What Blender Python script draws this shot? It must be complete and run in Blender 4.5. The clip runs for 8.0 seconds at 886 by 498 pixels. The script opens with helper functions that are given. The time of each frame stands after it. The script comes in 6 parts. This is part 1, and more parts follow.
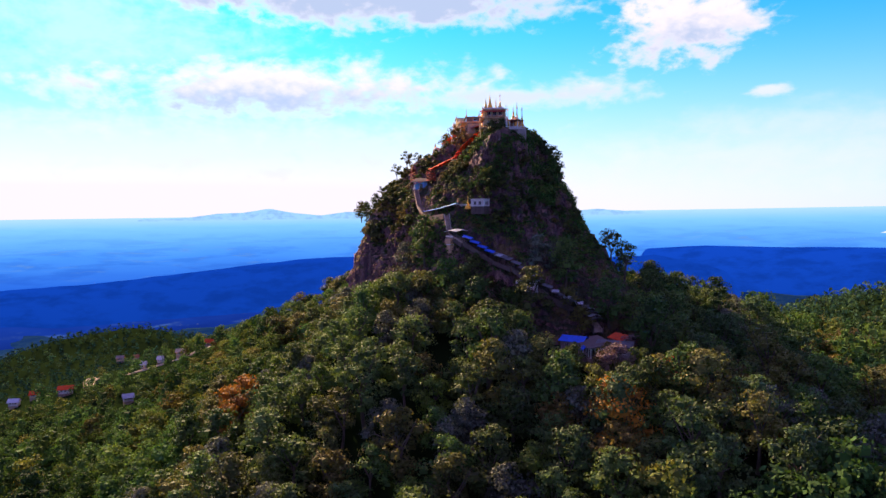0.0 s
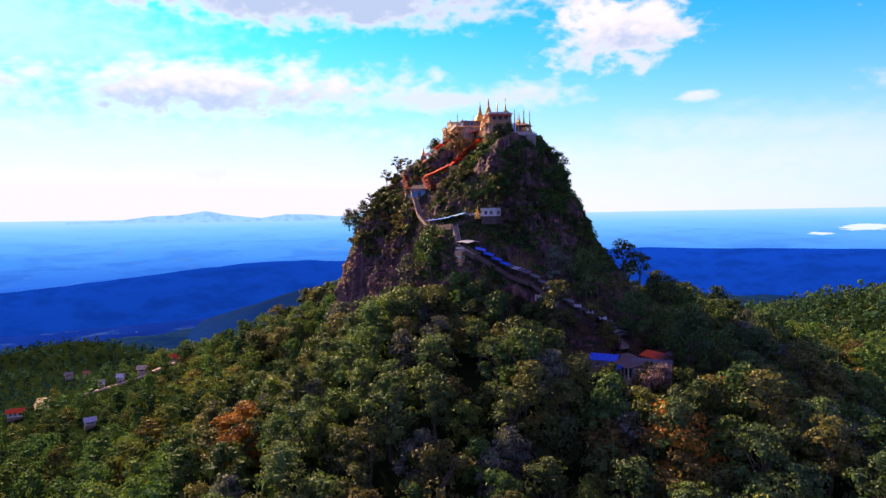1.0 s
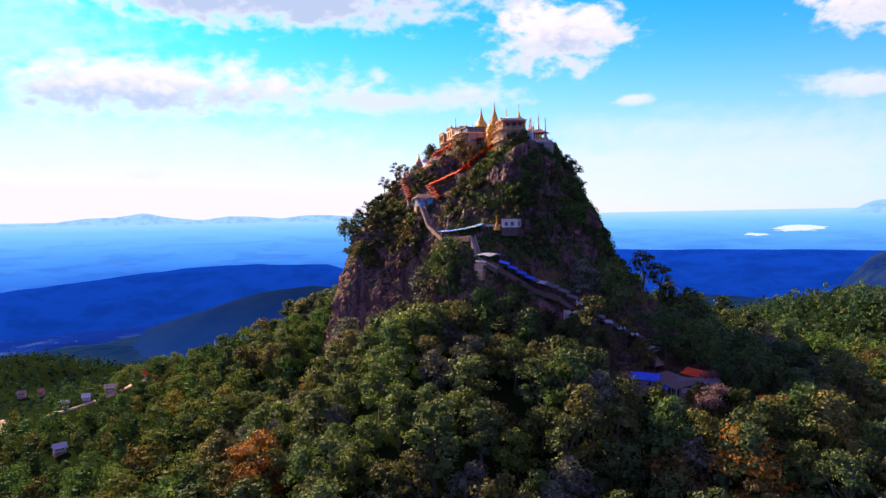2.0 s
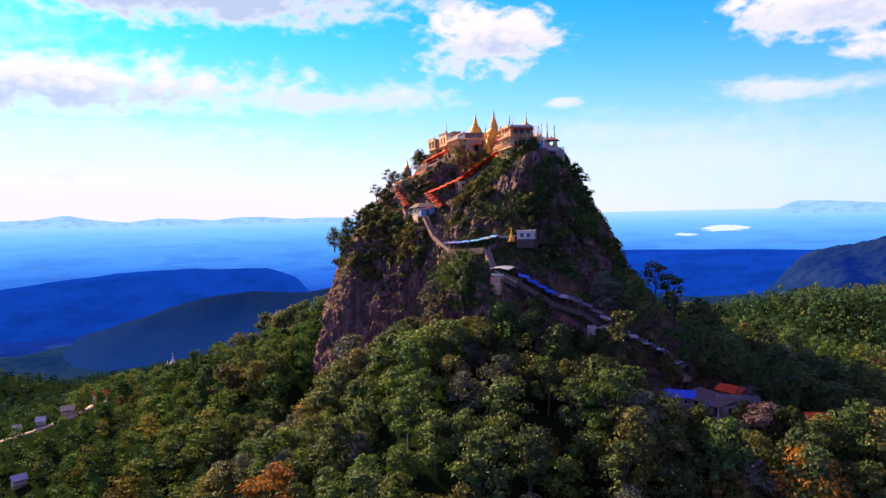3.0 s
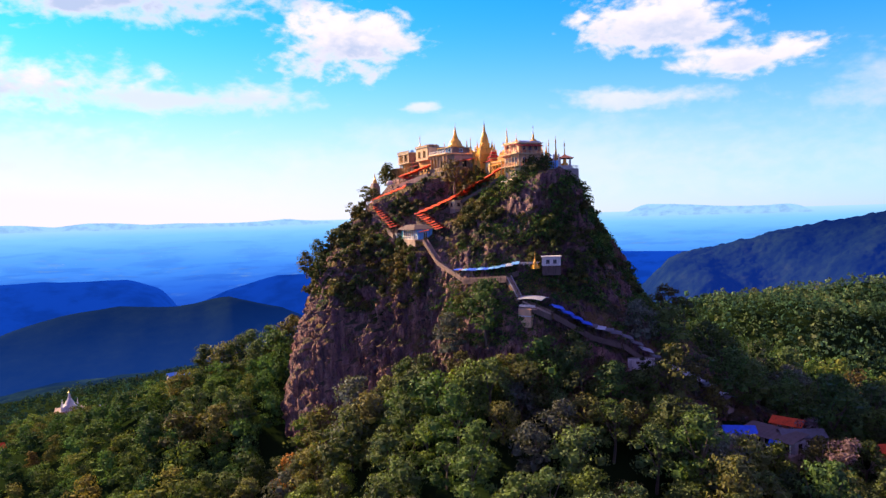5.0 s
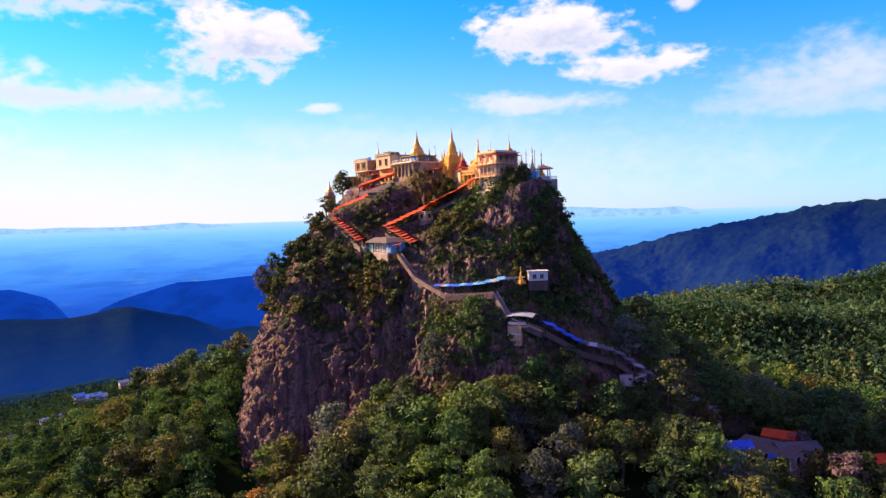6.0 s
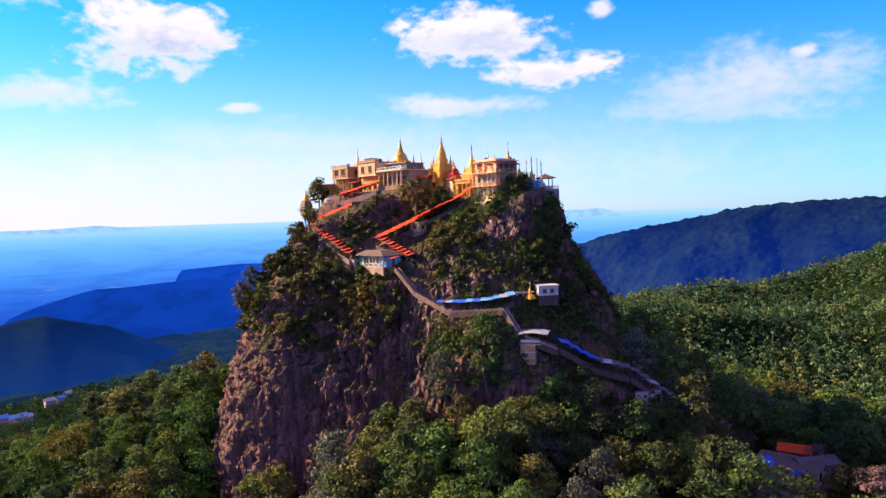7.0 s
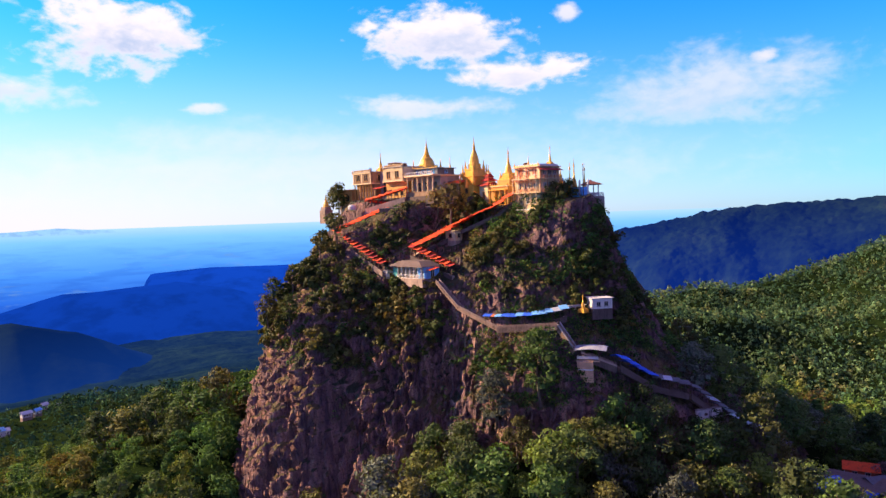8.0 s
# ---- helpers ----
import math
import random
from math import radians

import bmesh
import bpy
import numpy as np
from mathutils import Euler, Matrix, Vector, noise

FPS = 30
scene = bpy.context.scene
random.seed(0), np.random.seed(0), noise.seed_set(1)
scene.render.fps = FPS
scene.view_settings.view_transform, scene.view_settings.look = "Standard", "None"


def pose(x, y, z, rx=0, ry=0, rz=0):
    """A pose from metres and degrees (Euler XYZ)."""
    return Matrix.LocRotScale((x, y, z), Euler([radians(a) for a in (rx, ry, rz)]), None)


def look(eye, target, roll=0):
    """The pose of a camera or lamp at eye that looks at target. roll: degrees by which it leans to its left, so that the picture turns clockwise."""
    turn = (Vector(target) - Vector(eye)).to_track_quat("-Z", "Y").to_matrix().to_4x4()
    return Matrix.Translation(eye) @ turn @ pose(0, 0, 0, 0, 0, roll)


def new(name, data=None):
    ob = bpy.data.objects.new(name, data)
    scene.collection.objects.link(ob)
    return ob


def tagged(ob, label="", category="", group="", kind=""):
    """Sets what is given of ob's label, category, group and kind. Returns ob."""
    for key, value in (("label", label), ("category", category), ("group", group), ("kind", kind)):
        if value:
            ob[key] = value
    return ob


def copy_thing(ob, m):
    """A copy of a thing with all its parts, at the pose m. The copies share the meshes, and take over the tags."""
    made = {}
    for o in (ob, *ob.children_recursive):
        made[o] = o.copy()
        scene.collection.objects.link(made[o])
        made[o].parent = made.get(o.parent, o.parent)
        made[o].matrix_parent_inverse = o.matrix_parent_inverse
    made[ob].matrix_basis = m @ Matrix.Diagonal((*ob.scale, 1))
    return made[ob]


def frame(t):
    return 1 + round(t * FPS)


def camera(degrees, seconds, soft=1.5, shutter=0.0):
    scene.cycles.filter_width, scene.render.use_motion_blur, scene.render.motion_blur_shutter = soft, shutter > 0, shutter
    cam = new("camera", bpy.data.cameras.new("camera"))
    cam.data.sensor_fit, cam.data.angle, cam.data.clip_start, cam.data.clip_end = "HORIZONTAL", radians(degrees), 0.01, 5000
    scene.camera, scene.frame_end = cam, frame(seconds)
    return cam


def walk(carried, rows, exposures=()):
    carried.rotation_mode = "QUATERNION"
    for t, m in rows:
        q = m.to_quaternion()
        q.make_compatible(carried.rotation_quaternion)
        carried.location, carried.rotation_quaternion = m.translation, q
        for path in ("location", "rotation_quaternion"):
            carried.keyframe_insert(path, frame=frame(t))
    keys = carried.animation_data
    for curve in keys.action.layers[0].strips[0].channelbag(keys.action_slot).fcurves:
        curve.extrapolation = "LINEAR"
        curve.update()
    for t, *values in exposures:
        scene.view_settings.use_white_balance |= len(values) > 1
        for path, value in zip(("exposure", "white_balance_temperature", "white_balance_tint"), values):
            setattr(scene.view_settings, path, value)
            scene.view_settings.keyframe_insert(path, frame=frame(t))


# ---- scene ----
cam = camera(63.3, 8.0, soft=1.45)
EXPOSURE, TINT = 1.1, 22.0
METRES, EYE, TILT, LEAN, TURN = 200.0, 130.0, -2.6, 0.9, 0.0
ROWS = [
    (0.0, 0.0, 0.0, 0.0, 0.0, 0.0, -0.0),
    (0.5, -0.0543, 0.0375, 0.0082, -2.8, 0.06, 0.16),
    (1.0, -0.1127, 0.0749, 0.0172, -4.88, 0.13, 0.31),
    (2.5, -0.2752, 0.1845, 0.0461, -12.04, 0.21, 0.83),
    (3.0, -0.3276, 0.2237, 0.056, -14.72, 0.2, 1.06),
    (3.5, -0.3755, 0.2647, 0.0658, -17.26, 0.19, 1.26),
    (4.0, -0.4184, 0.3062, 0.0756, -19.89, 0.18, 1.49),
    (5.5, -0.5336, 0.4484, 0.1074, -29.45, 0.15, 2.22),
    (6.0, -0.5655, 0.498, 0.1178, -33.57, 0.07, 2.49),
    (6.5, -0.5943, 0.5507, 0.1284, -36.81, 0.0, 2.71),
    (7.0, -0.6183, 0.6023, 0.1383, -39.67, -0.08, 2.88),
    (7.5, -0.6381, 0.6545, 0.1469, -41.09, -0.09, 2.98),
    (8.0, -0.6551, 0.7051, 0.1545, -42.18, -0.08, 3.07),
]
walk(cam, [(t, pose(0, 0, EYE, TILT, LEAN, TURN) @ pose(METRES * x, METRES * y, METRES * z, 90 + pitch, roll, yaw)) for t, x, y, z, yaw, pitch, roll in ROWS], [(0.0, EXPOSURE, 6500, TINT), (8.0, EXPOSURE, 6500, TINT)])

# ---- world, sun, exposure ----
SUN_AZ, SUN_EL = 122.0, 28.0  # degrees: direction towards the sun, counter-clockwise from +x, and its height
sun_way = Vector((math.cos(radians(SUN_AZ)) * math.cos(radians(SUN_EL)), math.sin(radians(SUN_AZ)) * math.cos(radians(SUN_EL)), math.sin(radians(SUN_EL))))
sun_data = bpy.data.lights.new("sun", "SUN")
sun_data.energy, sun_data.angle, sun_data.color = 5.0, radians(0.6), (1.0, 0.72, 0.40)
sun = new("sun", sun_data)
sun.matrix_world = look(sun_way * 3000, (0, 0, 0))


class Nodes:
    """Short-hand for node trees."""

    def __init__(self, tree):
        self.tree = tree
        tree.nodes.clear()

    def node(self, kind, settings=None, **sockets):
        n = self.tree.nodes.new(kind)
        for key, value in (settings or {}).items():
            setattr(n, key, value)
        for key, value in sockets.items():
            self.put(n.inputs[key.replace("_", " ")], value)
        return n

    def put(self, socket, value):
        if isinstance(value, bpy.types.NodeSocket):
            self.tree.links.new(value, socket)
        else:
            socket.default_value = value

    def math(self, op, a, b=0.0, c=0.0, clamp=False):
        n = self.tree.nodes.new("ShaderNodeMath")
        n.operation, n.use_clamp = op, clamp
        for s, v in zip(n.inputs, (a, b, c)):
            self.put(s, v)
        return n.outputs[0]

    def mix(self, fac, a, b, blend="MIX"):
        n = self.tree.nodes.new("ShaderNodeMix")
        n.data_type, n.blend_type = "RGBA", blend
        self.put(n.inputs[0], fac)
        for s, v in ((n.inputs[6], a), (n.inputs[7], b)):
            self.put(s, (*v, 1) if isinstance(v, tuple) and len(v) == 3 else v)
        return n.outputs[2]

    def noise(self, vector, scale, detail=4.0, rough=0.55, distortion=0.0):
        n = self.node("ShaderNodeTexNoise", None, Scale=scale, Detail=detail, Roughness=rough, Distortion=distortion)
        if vector is not None:
            self.put(n.inputs["Vector"], vector)
        return n.outputs[0]

    def ramp(self, fac, stops):
        n = self.tree.nodes.new("ShaderNodeValToRGB")
        e = n.color_ramp.elements
        while len(e) < len(stops):
            e.new(0.5)
        for el, (p, c) in zip(e, stops):
            el.position, el.color = p, (*c, 1) if len(c) == 3 else c
        self.put(n.inputs[0], fac)
        return n.outputs[0]

    def smooth(self, x, lo, hi):
        n = self.tree.nodes.new("ShaderNodeMapRange")
        n.interpolation_type = "SMOOTHSTEP"
        for s, v in zip(n.inputs, (x, lo, hi, 0.0, 1.0)):
            self.put(s, v)
        return n.outputs[0]


world = bpy.data.worlds.new("world")
scene.world = world
world.use_nodes = True
W = Nodes(world.node_tree)
sky = W.node("ShaderNodeTexSky", {"sky_type": "NISHITA", "sun_disc": False, "sun_elevation": radians(SUN_EL), "sun_rotation": radians(90 - SUN_AZ), "altitude": 700.0, "air_density": 1.0, "dust_density": 0.9, "ozone_density": 4.0})
coord = W.node("ShaderNodeTexCoord").outputs["Generated"]
sep = W.node("ShaderNodeSeparateXYZ", None, Vector=coord)
SX, SY, SZ = sep.outputs
azim = W.math("MULTIPLY", W.math("ARCTAN2", SX, SY), 57.2958)  # degrees clockwise from +y
elev = W.math("MULTIPLY", W.math("ARCSINE", SZ), 57.2958)
flat = W.node("ShaderNodeCombineXYZ", None, X=azim, Y=W.math("MULTIPLY", elev, 1.7)).outputs[0]
n_big = W.math("SUBTRACT", W.noise(flat, 0.2, 8.0, 0.6, 0.35), 0.5)
n_fine = W.math("SUBTRACT", W.noise(flat, 0.75, 4.0, 0.5), 0.5)
# (azimuth, elevation, half width, half height, density, softness, how grey, 1: grey below only)
CLOUDS = [
    (18.3, 13.7, 5.3, 2.6, 1.0, 0.34, 0.85, 1),
    (-4.0, 16.6, 17.5, 2.1, 1.0, 0.45, 0.85, 0),
    (-13.0, 9.9, 16.5, 2.2, 0.95, 0.55, 0.8, 1),
    (-20.0, 5.4, 22.0, 2.6, 0.6, 0.9, 0.25, 0),
    (6.0, 9.2, 9.0, 1.0, 0.8, 0.6, 0.3, 0),
    (42.8, 13.9, 5.7, 2.3, 1.0, 0.32, 0.7, 1),
    (48.3, 10.8, 5.2, 1.2, 1.0, 0.35, 0.5, 1),
    (41.0, 8.6, 6.0, 0.8, 0.7, 0.6, 0.15, 1),
    (24.0, 8.6, 1.6, 0.5, 0.7, 0.5, 0.1, 1),
    (63.0, 8.8, 8.5, 2.4, 0.6, 0.8, 0.3, 1),
    (30.0, 6.0, 14.0, 1.6, 0.35, 1.0, 0.1, 1),
    (-26.0, 13.5, 13.0, 4.5, 0.55, 0.9, 0.2, 0),
    (33.0, 4.0, 30.0, 2.2, 0.35, 1.0, 0.1, 1),
    (52.5, 15.0, 1.0, 0.6, 0.8, 0.5, 0.1, 1),
    (66.5, 10.6, 1.2, 0.6, 0.8, 0.6, 0.1, 1),
]
cover, under = 0.0, 0.0
for ca, ce, cw, ch, dens, soft_edge, grey, low_shade in CLOUDS:
    dx = W.math("DIVIDE", W.math("SUBTRACT", azim, ca), cw)
    dy = W.math("DIVIDE", W.math("SUBTRACT", elev, ce), ch)
    d2 = W.math("SQRT", W.math("ADD", W.math("MULTIPLY", dx, dx), W.math("MULTIPLY", dy, dy)))
    rag = W.math("ADD", W.math("MULTIPLY_ADD", n_big, 2.4, d2), W.math("MULTIPLY", n_fine, 1.1))
    m = W.math("MULTIPLY", W.math("SUBTRACT", 1.0, W.smooth(rag, 0.95 - soft_edge * 1.1, 1.05 + soft_edge * 0.45)), dens)
    # the sun stands behind the clouds near it: their thick middles are grey, their rims bright
    depth = W.math("SUBTRACT", 1.0, W.smooth(rag, 0.30, 0.98))
    inner = W.math("MULTIPLY", W.math("MULTIPLY", depth, W.smooth(W.math("MULTIPLY_ADD", n_fine, -1.6, dy), *((0.55, -0.6) if low_shade else (1.3, 0.1)))), grey)
    cover = W.math("MAXIMUM", cover, m)
    under = W.math("MAXIMUM", under, inner)
graded = W.node("ShaderNodeHueSaturation", None, Hue=0.497, Saturation=1.3, Value=1.0, Color=W.mix(1.0, sky.outputs[0], (0.58, 1.40, 1.93), "MULTIPLY")).outputs[0]
CLOUD_WHITE = 7.9
white = W.mix(under, tuple(CLOUD_WHITE * c for c in (1.0, 0.975, 0.985)), tuple(CLOUD_WHITE * c for c in (0.40, 0.58, 0.82)))
# bright haze low over the land, most of it towards the sun
away = W.math("SUBTRACT", W.math("FLOORED_MODULO", W.math("ADD", azim, 212.0), 360.0), 180.0)  # degrees clockwise from the sun
glare = W.math("MULTIPLY", W.math("POWER", 2.718, W.math("MULTIPLY", W.math("POWER", W.math("DIVIDE", W.math("MAXIMUM", elev, 0.0), 8.5), 2.0), -1.0)), W.math("MULTIPLY", W.smooth(away, 168.0, 8.0), W.smooth(away, -140.0, -20.0)))
veiled = W.mix(W.math("MULTIPLY", glare, 1.10, clamp=True), graded, tuple(CLOUD_WHITE * c for c in (0.94, 0.935, 1.05)))
# patchy cloud high up and behind, unseen, added to tint and dim the fill
lofty = W.math("MAXIMUM", W.smooth(elev, 21.0, 34.0), W.smooth(W.math("ABSOLUTE", W.math("SUBTRACT", azim, 15.0)), 75.0, 110.0))
fill_cloud = W.math("MULTIPLY", W.math("MULTIPLY", W.smooth(W.noise(coord, 2.6, 6.0, 0.6), 0.34, 0.52), lofty), 0.95)
dome = W.mix(fill_cloud, veiled, tuple(CLOUD_WHITE * c for c in (0.28, 0.205, 0.60)))
W.node("ShaderNodeOutputWorld", None, Surface=W.node("ShaderNodeBackground", None, Color=W.mix(cover, dome, white), Strength=0.0616).outputs[0])

# ---- materials ----
def material(name):
    m = bpy.data.materials.new(name)
    m.use_nodes = True
    return m, Nodes(m.node_tree)


def finish(N, color, rough=0.85, bump=None, strength=0.5, distance=0.1, metallic=0.0, **extra):
    b = N.node("ShaderNodeBsdfPrincipled", None, Roughness=rough, Metallic=metallic, **extra)
    N.put(b.inputs["Base Color"], (*color, 1) if isinstance(color, tuple) and len(color) == 3 else color)
    if bump is not None:
        N.put(b.inputs["Normal"], N.node("ShaderNodeBump", None, Strength=strength, Distance=distance, Height=bump).outputs[0])
    N.node("ShaderNodeOutputMaterial", None, Surface=b.outputs[0])


def place_of(N):
    return N.node("ShaderNodeNewGeometry").outputs["Position"]


def scaled(N, v, x, y, z):
    return N.node("ShaderNodeMapping", None, Vector=v, Scale=(x, y, z)).outputs[0]


def plain_material(name, color, rough=0.8, vary=0.25, scale=0.6, bump=0.3, metallic=0.0):
    """Paint, plaster or sheet with stains at two scales, and a shade of its own for each object."""
    m, N = material(name)
    p = place_of(N)
    stain = N.noise(p, scale, 5.0, 0.65)
    grain = N.noise(p, scale * 9, 3.0, 0.6)
    f = N.math("ADD", N.math("MULTIPLY", N.math("SUBTRACT", stain, 0.5), 2.2 * vary), N.math("MULTIPLY", N.math("SUBTRACT", grain, 0.5), 0.9 * vary))
    rnd = N.node("ShaderNodeObjectInfo").outputs["Random"]
    runs = N.noise(scaled(N, p, 1.0, 1.0, 0.12), 1.6, 4.0, 0.65)
    f = N.math("SUBTRACT", f, N.math("MULTIPLY", N.smooth(runs, 0.5, 0.75), vary * 1.1))
    f = N.math("ADD", f, N.math("MULTIPLY", N.math("SUBTRACT", rnd, 0.5), vary * 0.7))
    c = N.mix(1.0, color, N.node("ShaderNodeCombineColor", None, Red=N.math("ADD", 1.0, f), Green=N.math("ADD", 1.0, f), Blue=N.math("ADD", 1.0, f)).outputs[0], "MULTIPLY")
    finish(N, c, rough, grain, bump, 0.05, metallic)
    return m


def rock_material():
    m, N = material("cliff_rock")
    p = place_of(N)
    tall = scaled(N, p, 1.0, 1.0, 0.14)
    big = N.noise(tall, 0.09, 6.0, 0.6)
    mid = N.noise(tall, 0.45, 6.0, 0.65)
    fine = N.noise(p, 2.2, 5.0, 0.65)
    c = N.ramp(N.math("ADD", N.math("MULTIPLY", mid, 0.7), N.math("MULTIPLY", big, 0.3)), [(0.28, (0.030, 0.018, 0.028)), (0.42, (0.100, 0.056, 0.066)), (0.54, (0.28, 0.150, 0.130)), (0.68, (0.62, 0.36, 0.255))])
    c = N.mix(N.smooth(fine, 0.52, 0.68), c, (0.035, 0.020, 0.022))
    # dry grass and moss where the rock lies flat
    up = N.node("ShaderNodeSeparateXYZ", None, Vector=N.node("ShaderNodeNewGeometry").outputs["Normal"]).outputs[2]
    green = N.mix(N.smooth(N.noise(p, 0.12, 3.0), 0.42, 0.6), (0.030, 0.042, 0.012), (0.15, 0.105, 0.03))
    c = N.mix(N.math("MULTIPLY", N.smooth(N.math("ADD", up, N.math("MULTIPLY", N.math("SUBTRACT", mid, 0.5), 1.2)), 0.42, 0.66), 0.92), c, green)
    crack = N.node("ShaderNodeTexVoronoi", {"feature": "DISTANCE_TO_EDGE"}, Scale=0.5, Vector=N.mix(0.25, tall, N.node("ShaderNodeTexNoise", None, Scale=0.8).outputs["Color"], "ADD")).outputs["Distance"]
    h = N.math("ADD", N.math("MULTIPLY", mid, 1.2), N.math("ADD", N.math("MULTIPLY", fine, 0.3), N.math("MULTIPLY", N.smooth(crack, 0.0, 0.12), 0.35)))
    finish(N, c, 0.9, h, 1.0, 1.6)
    return m


def foliage_material(name, shades):
    """Leaves: each tree has its own shade from the list, each leaf a little of its own."""
    m, N = material(name)
    rnd = N.node("ShaderNodeObjectInfo").outputs["Random"]
    island = N.node("ShaderNodeNewGeometry").outputs["Random Per Island"]
    p = place_of(N)
    stops = [(i / (len(shades) - 1), s) for i, s in enumerate(shades)]
    pick = N.math("ADD", N.math("MULTIPLY", rnd, 0.85), N.math("MULTIPLY", N.math("SUBTRACT", N.noise(p, 0.11, 2.0), 0.35), 0.35), clamp=True)
    c = N.ramp(pick, stops)
    v = N.math("MULTIPLY", N.math("MULTIPLY_ADD", island, 1.0, 0.5), N.math("MULTIPLY_ADD", N.math("FRACT", N.math("MULTIPLY", rnd, 7.31)), 0.75, 0.6))
    c = N.mix(1.0, c, N.node("ShaderNodeCombineColor", None, Red=v, Green=v, Blue=v).outputs[0], "MULTIPLY")
    d = N.node("ShaderNodeBsdfPrincipled", None, Roughness=0.65, Specular_IOR_Level=0.3)
    N.put(d.inputs["Base Color"], c)
    t = N.node("ShaderNodeBsdfTranslucent")
    N.put(t.inputs["Color"], N.mix(1.0, c, (1.25, 1.15, 0.5), "MULTIPLY"))
    mixed = N.node("ShaderNodeMixShader", None, Fac=0.28)
    N.put(mixed.inputs[1], d.outputs[0]), N.put(mixed.inputs[2], t.outputs[0])
    N.node("ShaderNodeOutputMaterial", None, Surface=mixed.outputs[0])
    return m


def forest_material(name, shades, scale, thin=0.25, sheen=0.2):
    """Far forest: shades wander over the hills, each spray of leaves a little of its own."""
    m, N = material(name)
    p = place_of(N)
    island = N.node("ShaderNodeNewGeometry").outputs["Random Per Island"]
    own = N.node("ShaderNodeAttribute", {"attribute_name": "tree"}).outputs["Fac"]
    pick = N.math("ADD", N.math("MULTIPLY", N.noise(p, scale, 4.0, 0.65), 0.75), N.math("MULTIPLY", N.math("SUBTRACT", own, 0.42), 0.6))
    c = N.ramp(pick, [((i + 0.7) / (len(shades) + 0.6), s) for i, s in enumerate(shades)])
    v = N.math("MULTIPLY", N.math("MULTIPLY_ADD", island, 1.0, 0.5), N.math("MULTIPLY_ADD", N.math("FRACT", N.math("MULTIPLY", own, 7.31)), 0.85, 0.55))
    c = N.mix(1.0, c, N.node("ShaderNodeCombineColor", None, Red=v, Green=v, Blue=v).outputs[0], "MULTIPLY")
    d = N.node("ShaderNodeBsdfPrincipled", None, Roughness=0.9, Specular_IOR_Level=sheen)
    N.put(d.inputs["Base Color"], c)
    t = N.node("ShaderNodeBsdfTranslucent")
    N.put(t.inputs["Color"], N.mix(1.0, c, (1.25, 1.15, 0.5), "MULTIPLY"))
    mixed = N.node("ShaderNodeMixShader", None, Fac=thin)
    N.put(mixed.inputs[1], d.outputs[0]), N.put(mixed.inputs[2], t.outputs[0])
    N.node("ShaderNodeOutputMaterial", None, Surface=mixed.outputs[0])
    return m


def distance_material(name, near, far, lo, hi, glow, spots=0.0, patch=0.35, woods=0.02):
    """Far country seen through kilometres of air: a backdrop with its blue haze painted as emission."""
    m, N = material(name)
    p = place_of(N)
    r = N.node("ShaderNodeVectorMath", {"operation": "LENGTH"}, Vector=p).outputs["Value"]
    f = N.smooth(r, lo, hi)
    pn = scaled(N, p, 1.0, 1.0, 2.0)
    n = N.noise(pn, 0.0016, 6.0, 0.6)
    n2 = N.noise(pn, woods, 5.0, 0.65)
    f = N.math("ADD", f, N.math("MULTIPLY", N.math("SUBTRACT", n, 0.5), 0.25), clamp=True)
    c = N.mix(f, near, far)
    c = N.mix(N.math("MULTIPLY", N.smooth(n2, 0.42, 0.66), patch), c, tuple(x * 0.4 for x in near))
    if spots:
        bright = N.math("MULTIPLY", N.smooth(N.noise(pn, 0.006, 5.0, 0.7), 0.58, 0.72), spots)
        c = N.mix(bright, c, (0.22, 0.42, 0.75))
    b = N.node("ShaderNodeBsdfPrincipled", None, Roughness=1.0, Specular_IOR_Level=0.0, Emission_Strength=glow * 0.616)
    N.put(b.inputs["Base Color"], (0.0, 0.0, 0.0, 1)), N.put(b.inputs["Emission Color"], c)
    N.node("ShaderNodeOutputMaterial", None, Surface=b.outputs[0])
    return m


